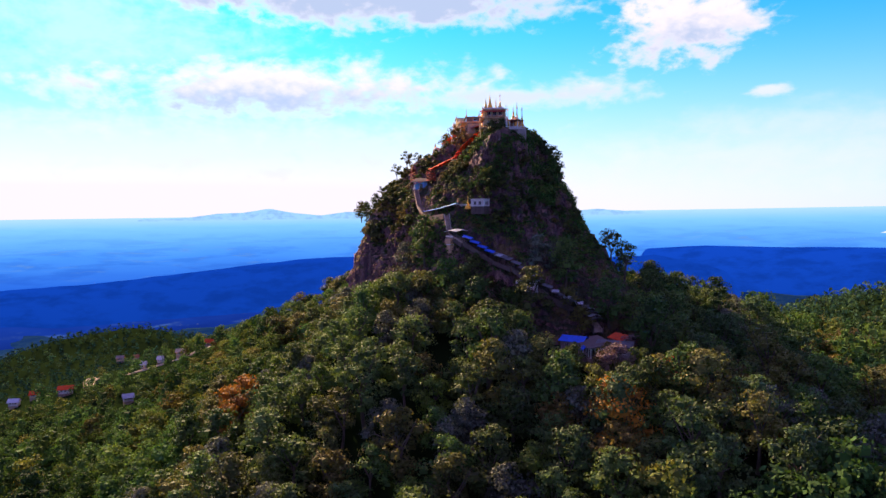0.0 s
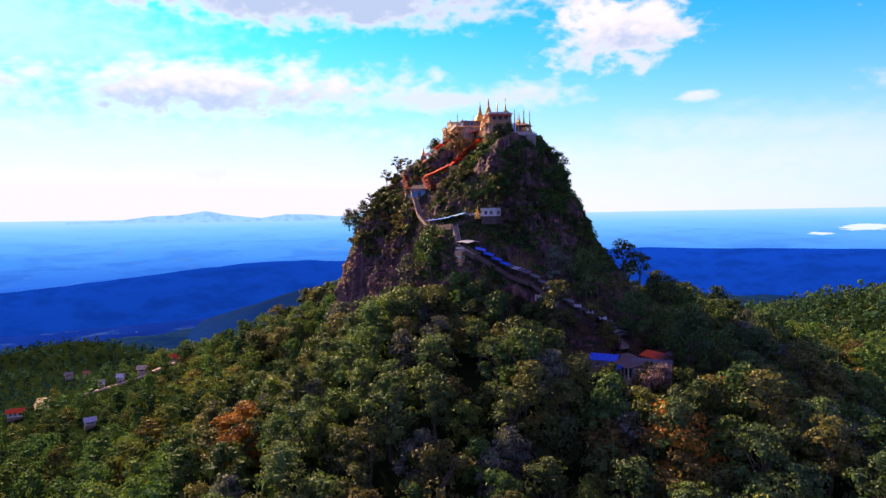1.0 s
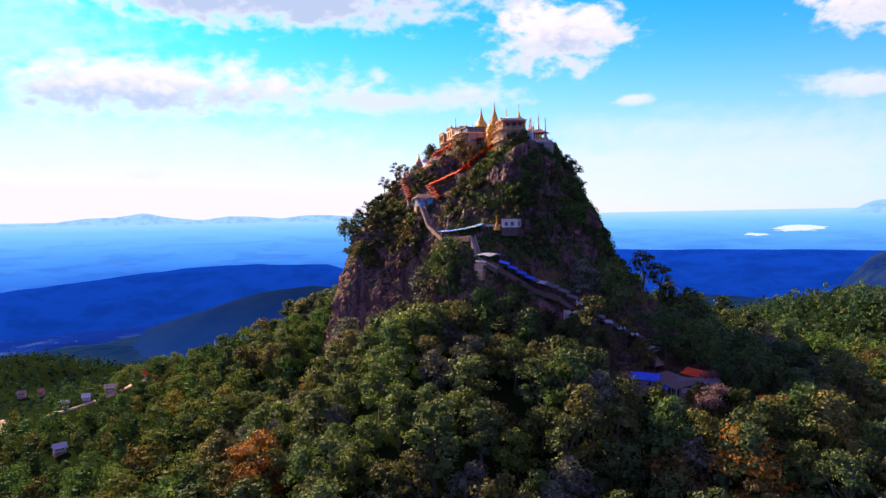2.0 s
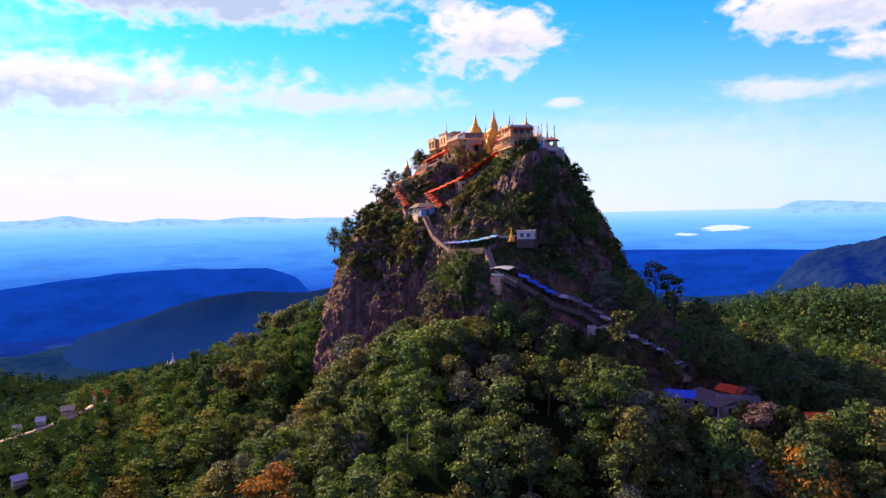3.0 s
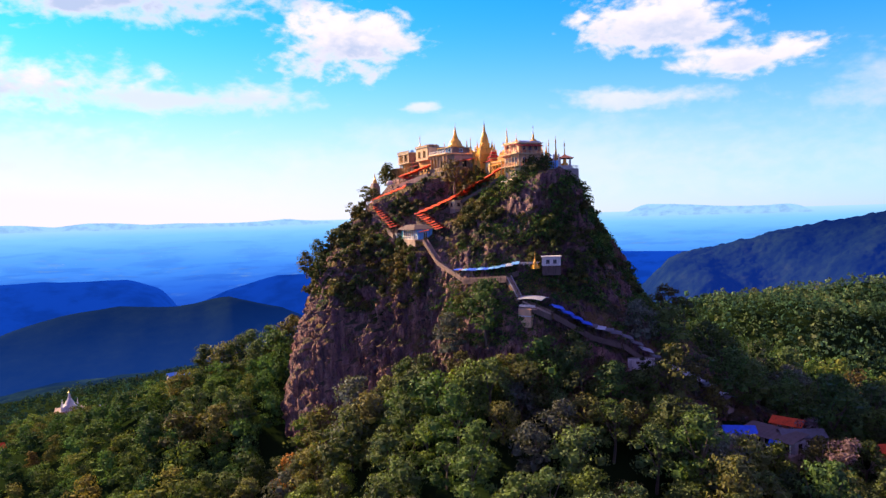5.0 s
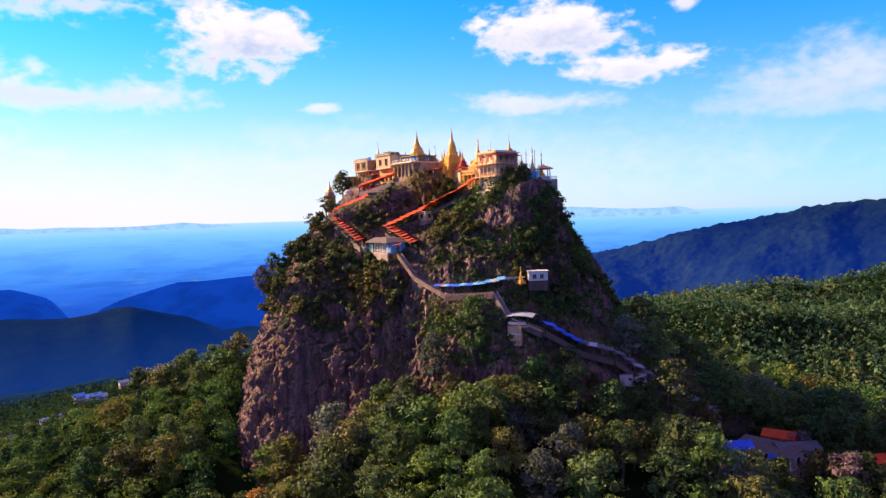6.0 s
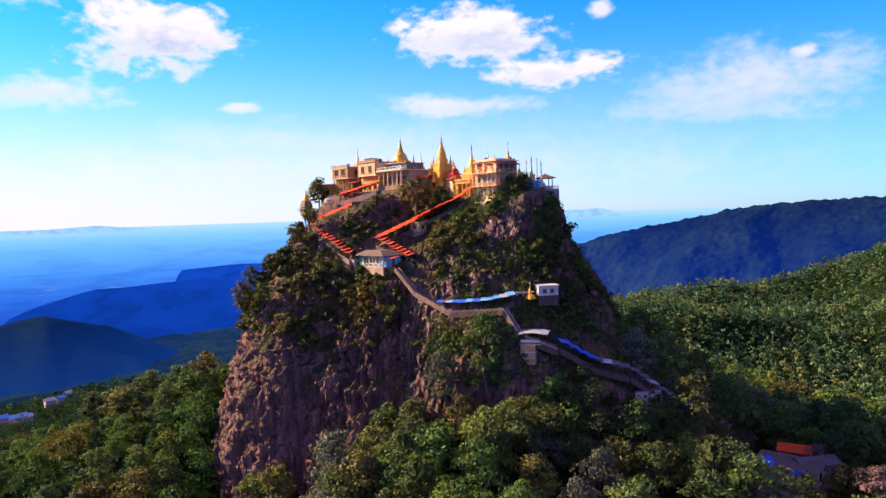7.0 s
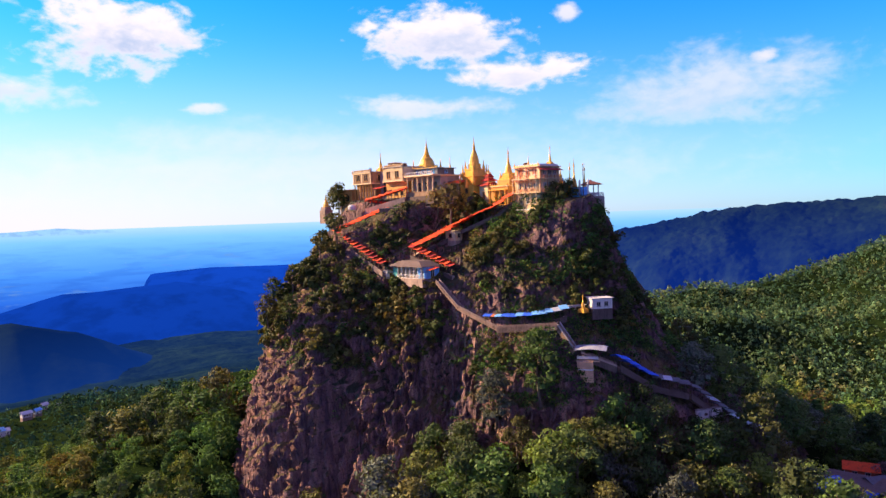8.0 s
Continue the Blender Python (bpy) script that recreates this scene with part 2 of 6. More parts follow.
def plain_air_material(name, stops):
    """The far plain: haze painted by distance as emission, with faint fields, woods and painted cloud shadows."""
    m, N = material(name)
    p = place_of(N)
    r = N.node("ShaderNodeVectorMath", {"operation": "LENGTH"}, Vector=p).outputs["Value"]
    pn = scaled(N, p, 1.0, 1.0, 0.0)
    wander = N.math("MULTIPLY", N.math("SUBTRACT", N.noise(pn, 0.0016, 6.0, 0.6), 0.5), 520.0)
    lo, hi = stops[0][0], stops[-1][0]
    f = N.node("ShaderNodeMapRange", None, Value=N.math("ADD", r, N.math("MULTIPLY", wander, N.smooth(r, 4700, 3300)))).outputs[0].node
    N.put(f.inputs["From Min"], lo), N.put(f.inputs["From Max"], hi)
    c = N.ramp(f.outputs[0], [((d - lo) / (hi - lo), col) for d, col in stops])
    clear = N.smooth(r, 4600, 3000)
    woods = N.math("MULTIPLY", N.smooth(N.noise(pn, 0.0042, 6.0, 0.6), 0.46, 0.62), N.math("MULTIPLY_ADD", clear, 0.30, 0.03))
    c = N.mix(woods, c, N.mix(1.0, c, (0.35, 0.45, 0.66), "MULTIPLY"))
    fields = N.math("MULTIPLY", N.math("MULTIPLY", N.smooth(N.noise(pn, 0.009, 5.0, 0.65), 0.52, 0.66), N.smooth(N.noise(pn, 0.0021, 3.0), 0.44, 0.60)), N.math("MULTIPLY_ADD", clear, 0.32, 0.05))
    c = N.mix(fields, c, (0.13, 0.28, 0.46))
    # pale patches of water with the sky's shine painted in
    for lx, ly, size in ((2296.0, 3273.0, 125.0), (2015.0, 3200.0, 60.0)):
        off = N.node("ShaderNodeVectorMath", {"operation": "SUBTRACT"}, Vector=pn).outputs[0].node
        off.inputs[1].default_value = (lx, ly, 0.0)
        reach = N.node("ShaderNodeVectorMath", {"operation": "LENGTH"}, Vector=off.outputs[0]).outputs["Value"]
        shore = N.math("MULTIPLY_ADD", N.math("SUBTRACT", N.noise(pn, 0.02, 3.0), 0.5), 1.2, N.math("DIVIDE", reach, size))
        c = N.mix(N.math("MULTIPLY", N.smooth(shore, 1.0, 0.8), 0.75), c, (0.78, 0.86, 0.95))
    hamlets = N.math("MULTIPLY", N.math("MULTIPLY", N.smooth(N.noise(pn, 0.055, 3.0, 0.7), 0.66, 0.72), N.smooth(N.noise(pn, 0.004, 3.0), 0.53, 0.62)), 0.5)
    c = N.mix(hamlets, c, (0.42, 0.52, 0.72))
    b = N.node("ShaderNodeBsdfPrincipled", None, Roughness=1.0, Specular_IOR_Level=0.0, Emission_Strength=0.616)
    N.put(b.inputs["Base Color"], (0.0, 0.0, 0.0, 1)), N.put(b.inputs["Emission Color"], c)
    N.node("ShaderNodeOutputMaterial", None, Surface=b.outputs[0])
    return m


def far_wood_material(name, shades, air, lo, hi, relief=1.0):
    """A wooded hill a mile off: sunlit crowns under a blue veil of air, painted as emission, that thickens downhill."""
    m, N = material(name)
    p = place_of(N)
    crowns = N.node("ShaderNodeTexVoronoi", None, Scale=0.075, Vector=p)
    fold = N.noise(p, 0.006, 5.0, 0.6)
    pick = N.math("ADD", N.math("MULTIPLY", fold, 0.9), N.math("MULTIPLY", N.math("SUBTRACT", N.noise(p, 0.05, 4.0, 0.7), 0.5), 0.5))
    c = N.ramp(pick, [(0.28 + 0.44 * i / (len(shades) - 1), s) for i, s in enumerate(shades)])
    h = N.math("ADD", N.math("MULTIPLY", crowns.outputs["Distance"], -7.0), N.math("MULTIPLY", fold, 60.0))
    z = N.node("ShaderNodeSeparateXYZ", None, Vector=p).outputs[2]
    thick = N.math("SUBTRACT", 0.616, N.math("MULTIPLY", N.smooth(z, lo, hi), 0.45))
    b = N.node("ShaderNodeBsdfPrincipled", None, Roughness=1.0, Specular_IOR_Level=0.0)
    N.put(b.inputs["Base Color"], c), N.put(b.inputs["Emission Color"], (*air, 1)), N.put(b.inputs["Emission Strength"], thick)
    N.put(b.inputs["Normal"], N.node("ShaderNodeBump", None, Strength=relief, Distance=1.0, Height=h).outputs[0])
    N.node("ShaderNodeOutputMaterial", None, Surface=b.outputs[0])
    return m


ROCK = rock_material()
LEAF = foliage_material("leaves", [(0.051, 0.103, 0.025), (0.074, 0.146, 0.029), (0.108, 0.158, 0.036), (0.069, 0.125, 0.038), (0.140, 0.152, 0.036), (0.174, 0.142, 0.036)])
LEAF_GREY = foliage_material("grey_leaves", [(0.099, 0.122, 0.087), (0.139, 0.162, 0.116)])
LEAF_ORANGE = foliage_material("autumn_leaves", [(0.360, 0.154, 0.018), (0.414, 0.198, 0.026), (0.270, 0.154, 0.026)])
LEAF_FRESH = foliage_material("fresh_leaves", [(0.110, 0.180, 0.025), (0.140, 0.190, 0.030)])
LEAF_PINK = foliage_material("blossom", [(0.169, 0.106, 0.115), (0.201, 0.138, 0.144)])
LEAF_BUSH = foliage_material("shrub_leaves", [(0.041, 0.064, 0.014), (0.058, 0.081, 0.017), (0.087, 0.091, 0.020), (0.127, 0.105, 0.026)])
LEAF_DRY = foliage_material("dry_leaves", [(0.133, 0.107, 0.025), (0.194, 0.143, 0.036), (0.102, 0.097, 0.020)])
FOREST_LEAF = forest_material("forest_leaves", [(0.038, 0.091, 0.026), (0.057, 0.132, 0.032), (0.076, 0.159, 0.035), (0.106, 0.177, 0.035), (0.156, 0.163, 0.035), (0.211, 0.143, 0.034)], 0.03)
# greens carry extra blue in place of haze over the hillside
HILL_LEAF = forest_material("hazed_hill_leaves", [(0.040, 0.094, 0.053), (0.066, 0.141, 0.071), (0.100, 0.186, 0.085), (0.153, 0.216, 0.087), (0.226, 0.215, 0.082)], 0.02, 0.2, 0.0)
# blue of the valley haze is mixed into this leaf colour
VALLEY_LEAF = forest_material("hazed_valley_leaves", [(0.022, 0.068, 0.052), (0.032, 0.090, 0.059), (0.049, 0.120, 0.059), (0.082, 0.147, 0.059), (0.108, 0.137, 0.059)], 0.012, 0.1, 0.0)
BARK = plain_material("bark", (0.11, 0.085, 0.06), 0.9, 0.4, 2.0)
GOLD = plain_material("gilding", (0.88, 0.47, 0.06), 0.38, 0.25, 0.8, 0.2, 0.15)
CREAM = plain_material("cream_plaster", (0.72, 0.53, 0.29), 0.85, 0.42, 0.5)
OCHRE = plain_material("ochre_plaster", (0.56, 0.30, 0.075), 0.85, 0.3, 0.5)
HALLWALL = plain_material("weathered_hall_plaster", (0.33, 0.20, 0.11), 0.88, 0.4, 0.5)
WHITE = plain_material("white_paint", (0.70, 0.66, 0.61), 0.7, 0.26, 0.5)
GREYWALL = plain_material("grey_plaster", (0.36, 0.31, 0.28), 0.9, 0.3, 0.4)
RED = plain_material("red_roof_sheet", (0.82, 0.085, 0.010), 0.85, 0.40, 0.7)
REDDARK = plain_material("dark_red_roof_sheet", (0.42, 0.032, 0.016), 0.85, 0.4, 0.7)
BLUE = plain_material("blue_roof_sheet", (0.02, 0.12, 0.70), 0.7, 0.3, 0.7)
SKYBLUE = plain_material("pale_blue_roof_sheet", (0.16, 0.45, 0.82), 0.6, 0.35, 0.7)
ZINC = plain_material("zinc_roof_sheet", (0.52, 0.55, 0.58), 0.42, 0.3, 0.7, 0.3, 0.3)
STONE = plain_material("pale_masonry", (0.40, 0.28, 0.21), 0.9, 0.55, 0.4)
# cream and terracotta plaster, brightened to stand in for sun on the pier
SUNWALL = plain_material("sun_tinted_terracotta", (0.66, 0.40, 0.22), 0.9, 0.45, 0.5)
OLDSTONE = plain_material("stained_masonry", (0.33, 0.205, 0.125), 0.92, 0.9, 0.45, 0.6)
KIOSKROOF = plain_material("dull_red_tiles", (0.22, 0.075, 0.055), 0.9, 0.4, 0.8)
PALEWALL = plain_material("weathered_white_wall", (0.42, 0.39, 0.38), 0.88, 0.4, 0.5)
# old masonry, darkened to hold the rock's shade on the lower stairway
OLDWALL = plain_material("old_shaded_masonry", (0.135, 0.095, 0.08), 0.95, 0.4, 0.4)
OLDZINC = plain_material("old_zinc_sheet", (0.13, 0.13, 0.14), 0.7, 0.4, 0.7)
DARKWOOD = plain_material("dark_timber", (0.09, 0.05, 0.03), 0.7, 0.4, 1.5)
GLASS = plain_material("dark_glass", (0.02, 0.025, 0.03), 0.12, 0.2, 0.5)
TEAL = plain_material("teal_paint", (0.06, 0.36, 0.30), 0.6, 0.2, 0.8)
CLAY = plain_material("terracotta_paint", (0.50, 0.16, 0.07), 0.8, 0.3, 0.6)
ROAD = plain_material("pale_dirt_road", (0.48, 0.36, 0.24), 0.95, 0.2, 0.2)

# ---- mesh helpers ----
def quads_mesh(name, quads, mat, smooth_shade=False):
    """A mesh of loose four-cornered faces from an array (n, 4, 3)."""
    n = len(quads)
    me = bpy.data.meshes.new(name)
    me.vertices.add(n * 4), me.loops.add(n * 4), me.polygons.add(n)
    me.vertices.foreach_set("co", np.asarray(quads, dtype=np.float32).ravel())
    me.loops.foreach_set("vertex_index", np.arange(n * 4, dtype=np.int32))
    me.polygons.foreach_set("loop_start", np.arange(n, dtype=np.int32) * 4)
    me.materials.append(mat)
    me.update(calc_edges=True)
    return me


def grid_mesh(name, pts, mat, wrap=False, smooth_shade=True):
    """A sheet over an array (rows, columns, 3); wrap closes the columns."""
    a, b, _ = pts.shape
    i = np.arange(a * b).reshape(a, b)
    j = np.concatenate([i, i[:, :1]], 1) if wrap else i
    f = np.stack([j[:-1, :-1], j[:-1, 1:], j[1:, 1:], j[1:, :-1]], -1).reshape(-1, 4)
    me = bpy.data.meshes.new(name)
    me.vertices.add(a * b), me.loops.add(len(f) * 4), me.polygons.add(len(f))
    me.vertices.foreach_set("co", pts.astype(np.float32).ravel())
    me.loops.foreach_set("vertex_index", f.astype(np.int32).ravel())
    me.polygons.foreach_set("loop_start", np.arange(len(f), dtype=np.int32) * 4)
    me.polygons.foreach_set("use_smooth", np.full(len(f), smooth_shade))
    me.materials.append(mat)
    me.update(calc_edges=True)
    return me


def thing(name, label, category, x=0, y=0, z=0, rz=0, group=""):
    ob = new(name)
    ob.matrix_world = pose(x, y, z, 0, 0, rz)
    return tagged(ob, label, category, group)


def part(name, bm, mat, parent, label="", at=None, rz=0):
    if isinstance(bm, bpy.types.Mesh):
        me = bm
    else:
        me = bpy.data.meshes.new(name)
        bm.to_mesh(me)
        bm.free()
        me.materials.append(mat)
    ob = new(name, me)
    ob.parent = parent
    if at is not None:
        ob.matrix_local = pose(*at, 0, 0, rz)
    return tagged(ob, label)


# smooth random fields from a few waves of random direction, quick over arrays
def waves(x, y, z, size, octaves=4, seed=0, rough=0.55):
    rng = np.random.RandomState(seed)
    total, amp, norm = np.zeros_like(np.asarray(x, dtype=float)), 1.0, 0.0
    for o in range(octaves):
        s = 0.0
        for _ in range(5):
            d = rng.normal(size=3)
            d *= (2 * np.pi / (size * 0.5 ** o)) * rng.uniform(0.7, 1.3) / np.linalg.norm(d)
            s = s + np.sin(x * d[0] + y * d[1] + z * d[2] + rng.uniform(0, 6.28))
        total, norm, amp = total + amp * s / 2.2, norm + amp, amp * rough
    return total / norm


# ---- the rock: radii round a centre by direction (degrees) and height ----
CX, CY = 22.0, 298.0
ROCK_ANGLES = np.array([-90, -63, -40, -10, 40, 90, 125, 150, 165, 176, 187, 215, 245, 270])
ROCK_LEVELS = np.array([163, 155, 147, 137, 125, 108, 85, 50])
ROCK_RADII = np.array([
    [41, 28, 11, 7, 12, 40, 36, 24, 13, 10, 5, 5, 15],
    [45, 33, 17, 10, 18, 46, 44, 39, 28.5, 20.2, 10, 12, 27],
    [48, 40.5, 25, 17.5, 26, 50, 49, 47, 39.5, 33.2, 25, 21, 35],
    [52, 47, 33.5, 23, 32, 54, 54, 55, 49.5, 42.2, 33, 33, 44],
    [57, 54, 40.5, 29, 37, 57, 59, 61, 56.5, 50.2, 42, 40, 54],
    [71, 70, 53.1, 39.2, 44.8, 62, 65, 66.5, 62.5, 57.2, 50, 46, 62],
    [98, 98, 88, 60, 62, 72, 71.5, 72, 67.5, 62.8, 56, 54, 80],
    [125, 125, 115, 90, 85, 88, 76, 73, 69.5, 67.8, 64, 68, 105]], dtype=float)

# the pilgrims' stairway up the rock: (x, y, floor height)
WAY_LOW = [(46, 214, 95.5), (44.5, 221, 98.5), (33.7, 222.7, 104.0), (22, 227.5, 113.0), (16.5, 233.5, 115.0), (7.0, 236.5, 121.0), (2.5, 243.0, 124.0)]
WAY_MID = [(2.0, 244.5, 125.0), (1.3, 248.6, 130.3), (-5.5, 261.5, 129.3), (-8.8, 271.3, 133.9), (-10.2, 277.6, 140.2)]
WAY_RED = [(-4.2, 277.5, 140.8), (-5.0, 292.8, 146.2), (6.6, 288.9, 151.3), (11.2, 277.8, 156.0), (15.2, 274.8, 159.6)]
WAY_WEST = [(-11.5, 297.0, 141.5), (-12.0, 307.0, 146.0), (-10.6, 320.7, 151.2), (5.6, 314.7, 157.8)]
ROCK_PINS = np.array(WAY_LOW[3:] + WAY_MID + WAY_RED[:4] + WAY_WEST + [(12.0, 245.5, 132.5), (13.5, 264.0, 157.5), (24.0, 253.0, 159.5), (7.0, 308.0, 161.0), (5.0, 334.0, 161.5), (-3.1, 338.0, 158.0), (-13.0, 329.0, 148.0), (30.5, 256.0, 159.0), (-12.2, 291.5, 138.2), (-12.0, 284.0, 138.2)], dtype=float)


def smooth_lookup(xs, table, x):
    """Cubic interpolation along the last axis at positions x."""
    k = np.clip(np.searchsorted(xs, x, side="right") - 1, 0, len(xs) - 2)
    u = (x - xs[k]) / (xs[k + 1] - xs[k])
    u = np.clip(u, 0, 1)
    return k, u * u * (3 - 2 * u) * 0.5 + u * 0.5


def rock_radius(deg, z):
    d = (np.asarray(deg, dtype=float) + 90) % 360 - 90
    table = np.concatenate([ROCK_RADII, ROCK_RADII[:, :1]], 1)
    k, u = smooth_lookup(ROCK_ANGLES.astype(float), None, d)
    lv = -ROCK_LEVELS.astype(float)
    j, v = smooth_lookup(lv, None, -np.asarray(z, dtype=float))
    v = np.clip((-np.asarray(z, dtype=float) - lv[j]) / (lv[j + 1] - lv[j]), 0, 1)
    a = table[j, k] * (1 - u) + table[j, k + 1] * u
    b = table[j + 1, k] * (1 - u) + table[j + 1, k + 1] * u
    return a * (1 - v) + b * v + pinned(d, z)


def pinned(deg, z):
    """Draws the rock's surface under the stairways and terraces."""
    if PIN_MISS is None:
        return 0.0
    total, weight = 0.0, 0.35
    for (pa, pz), miss in zip(PIN_AT, PIN_MISS):
        da = (deg - pa + 180) % 360 - 180
        w = np.exp(-(da / 9.0) ** 2 - ((z - pz) / 5.5) ** 2)
        total, weight = total + w * miss, weight + w
    return total / weight


PIN_MISS = None
_dx, _dy = ROCK_PINS[:, 0] - CX, ROCK_PINS[:, 1] - CY
PIN_AT = np.stack([np.degrees(np.arctan2(_dy, _dx)), ROCK_PINS[:, 2]], 1)
PIN_MISS = np.hypot(_dx, _dy) - 0.6 - rock_radius(PIN_AT[:, 0], PIN_AT[:, 1])


def rock_top(x, y):
    """Height of the rock's surface at a place, from the radii."""
    dx, dy = np.asarray(x, dtype=float) - CX, np.asarray(y, dtype=float) - CY
    r, a = np.hypot(dx, dy), np.degrees(np.arctan2(dy, dx))
    zs = np.linspace(163, 50, 80)
    out = np.full(r.shape, 20.0)
    for z in zs[::-1]:
        out = np.where(rock_radius(a, np.full(r.shape, z)) >= r, z, out)
    return out


def build_rock():
    na, nz = 840, 225
    ang = np.linspace(-90, 270, na, endpoint=False)
    zz = np.concatenate([np.linspace(50, 163, nz)])
    A, Z = np.meshgrid(ang, zz)
    R = rock_radius(A, Z)
    ca, sa = np.cos(np.radians(A)), np.sin(np.radians(A))
    X, Y = CX + R * ca, CY + R * sa
    # columns and clefts, stronger on the steep western cliff
    steep = np.clip(1.15 - np.abs(((A - 178 + 180) % 360) - 180) / 75, 0.4, 1.0)
    ridged = lambda w: 1 - 2 * np.abs(w)
    d = 1.7 * waves(X, Y, Z * 0.35, 24, 3, 3) + 1.7 * ridged(waves(X, Y, Z * 0.15, 9, 3, 5)) * steep + 1.3 * ridged(waves(X, Y, Z * 0.10, 4.4, 3, 9, 0.7)) * steep + 0.75 * ridged(waves(X, Y, Z * 0.16, 1.9, 3, 11, 0.7))
    ledge = 0.55 * np.sin(Z * 0.75 + 4 * waves(X, Y, Z, 30, 3, 21)) * (1 - 0.3 * steep)
    d = d + ledge - 1.0
    d *= np.clip((166 - Z) / 8, 0.25, 1)
    for (pa, pz) in PIN_AT:
        d = d * (1 - 0.8 * np.exp(-(((A - pa + 180) % 360 - 180) / 6.0) ** 2 - ((Z - pz) / 4.0) ** 2))
    X, Y = X + d * ca, Y + d * sa
    Zd = Z + 0.8 * waves(X, Y, Z, 7, 2, 31) * np.clip((166 - Z) / 8, 0, 1)
    rings = [np.stack([X, Y, Zd], -1)]
    top = []
    for k in (0.8, 0.5, 0.2, 0.0):
        xk, yk = CX + (X[-1] - CX) * k, CY + (Y[-1] - CY) * k
        top.append(np.stack([xk, yk, np.full(na, 162.6) + 0.2 * k], -1))
    pts = np.concatenate([rings[0], np.stack(top)], 0)
    # levelled yards under the southern houses and the hall
    yard = np.where(pts[..., 1] < 289, np.interp(pts[..., 0], [15.5, 19.0], [157.4, 160.2]), 162.2) + 0.5 * waves(pts[..., 0], pts[..., 1], 0 * pts[..., 0], 6, 2, 71)
    pts[..., 2] = np.minimum(pts[..., 2], yard)
    ob = new("rock", grid_mesh("rock", pts, ROCK, True))
    return tagged(ob, "steep brown volcanic rock with clefts and dry grass ledges", "rock", kind="structure")


build_rock()

# ---- the ground: one sheet from the hill round the rock to the horizon ----
HX, HY = 12.0, 300.0
HILL_ANGLES = np.array([-90, -70, -40, -10, 40, 90, 140, 170, 195, 225, 248, 270], dtype=float)
HILL_R = np.array([50, 100, 150, 250, 420, 900], dtype=float)
HILL_Z = np.array([
    [104, 101, 98, 98, 95, 96, 93, 74, 71, 93, 106, 104],
    [89, 91, 86, 85, 83, 85, 84, 63, 53, 68, 88, 89],
    [62, 77, 72, 70, 66, 68, 66, 42, 36, 42, 55, 62],
    [44, 52, 50, 44, 40, 44, 40, 28, 26, 26, 34, 44],
    [20, 26, 30, 30, 22, 20, 2, -6, -9, -7, 6, 20],
    [-25, -20, 10, 10, -30, -60, -85, -90, -80, -75, -60, -25]], dtype=float)


def bump_hill(x, y, cx, cy, rx, ry, deg, h):
    c, s = math.cos(radians(deg)), math.sin(radians(deg))
    u, v = ((x - cx) * c + (y - cy) * s) / rx, (-(x - cx) * s + (y - cy) * c) / ry
    return h * np.exp(-(u * u + v * v))


def ground_z(x, y):
    x, y = np.asarray(x, dtype=float), np.asarray(y, dtype=float)
    dx, dy = x - HX, y - HY
    r, a = np.hypot(dx, dy), (np.degrees(np.arctan2(dy, dx)) + 90) % 360 - 90
    k, u = smooth_lookup(HILL_ANGLES, None, a)
    rr = np.clip(r, HILL_R[0], HILL_R[-1])
    j, _ = smooth_lookup(HILL_R, None, rr)
    v = (rr - HILL_R[j]) / (HILL_R[j + 1] - HILL_R[j])
    p = HILL_Z[j, k] * (1 - u) + HILL_Z[j, k + 1] * u
    q = HILL_Z[j + 1, k] * (1 - u) + HILL_Z[j + 1, k + 1] * u
    z = p * (1 - v) + q * v
    z = z - np.clip((r - 900) / 1400, 0, 1) * 70
    # green shoulder of the great hill: its crest by azimuth, clockwise from +y
    sx, sy = x + 100, y - 100
    az, far = np.degrees(np.arctan2(sx, sy)), np.hypot(sx, sy)
    crest = np.interp(az, [20, 35, 41, 45, 50, 55, 60, 64, 68, 70, 75, 90, 110, 140], [-60, 42, 60, 70, 73, 75, 81, 88, 98, 110, 130, 145, 130, -20])
    reach = np.interp(az, [20, 35, 45, 55, 62, 68, 75, 90, 110], [480, 520, 600, 680, 740, 800, 880, 950, 1000])
    rise = np.clip((far - 330) / (reach - 330), 0, 1)
    shoulder = np.where(far < reach, 26 + (crest - 26) * rise ** 1.2, crest - (far - reach) * 0.22 - np.clip(far - reach, 0, 60) ** 2 * 0.001)
    shoulder = shoulder + 11 * waves(x, y, 0 * x, 190, 3, 47) * np.clip((far - 380) / 250, 0, 1) * np.clip((reach - far) / 120 + 0.4, 0, 1)
    shoulder = np.where(far < 330, -200, shoulder)
    z = np.where(shoulder > z, shoulder, z)
    # a spur behind the shoulder
    z = z + bump_hill(x, y, 335, 440, 75, 50, -45, 24)
    # low hill in the valley
    z = z + bump_hill(x, y, -315, 610, 115, 90, 0, 36)
    n = waves(x, y, 0 * x, 120, 3, 41) * np.clip((r - 120) / 300, 0, 1) * 5 + waves(x, y, 0 * x, 700, 3, 43) * np.clip((r - 600) / 900, 0, 1) * 14
    return z + n


def cut_radius(a):
    """How far the wooded ground reaches by direction (radians, counter-clockwise from +x) before the hazy distance takes over."""
    d = (np.degrees(a) + 180) % 360 - 180
    return np.interp(d, [-180, -100, -60, 28, 54, 180], [560, 560, 1150, 1150, 600, 560])


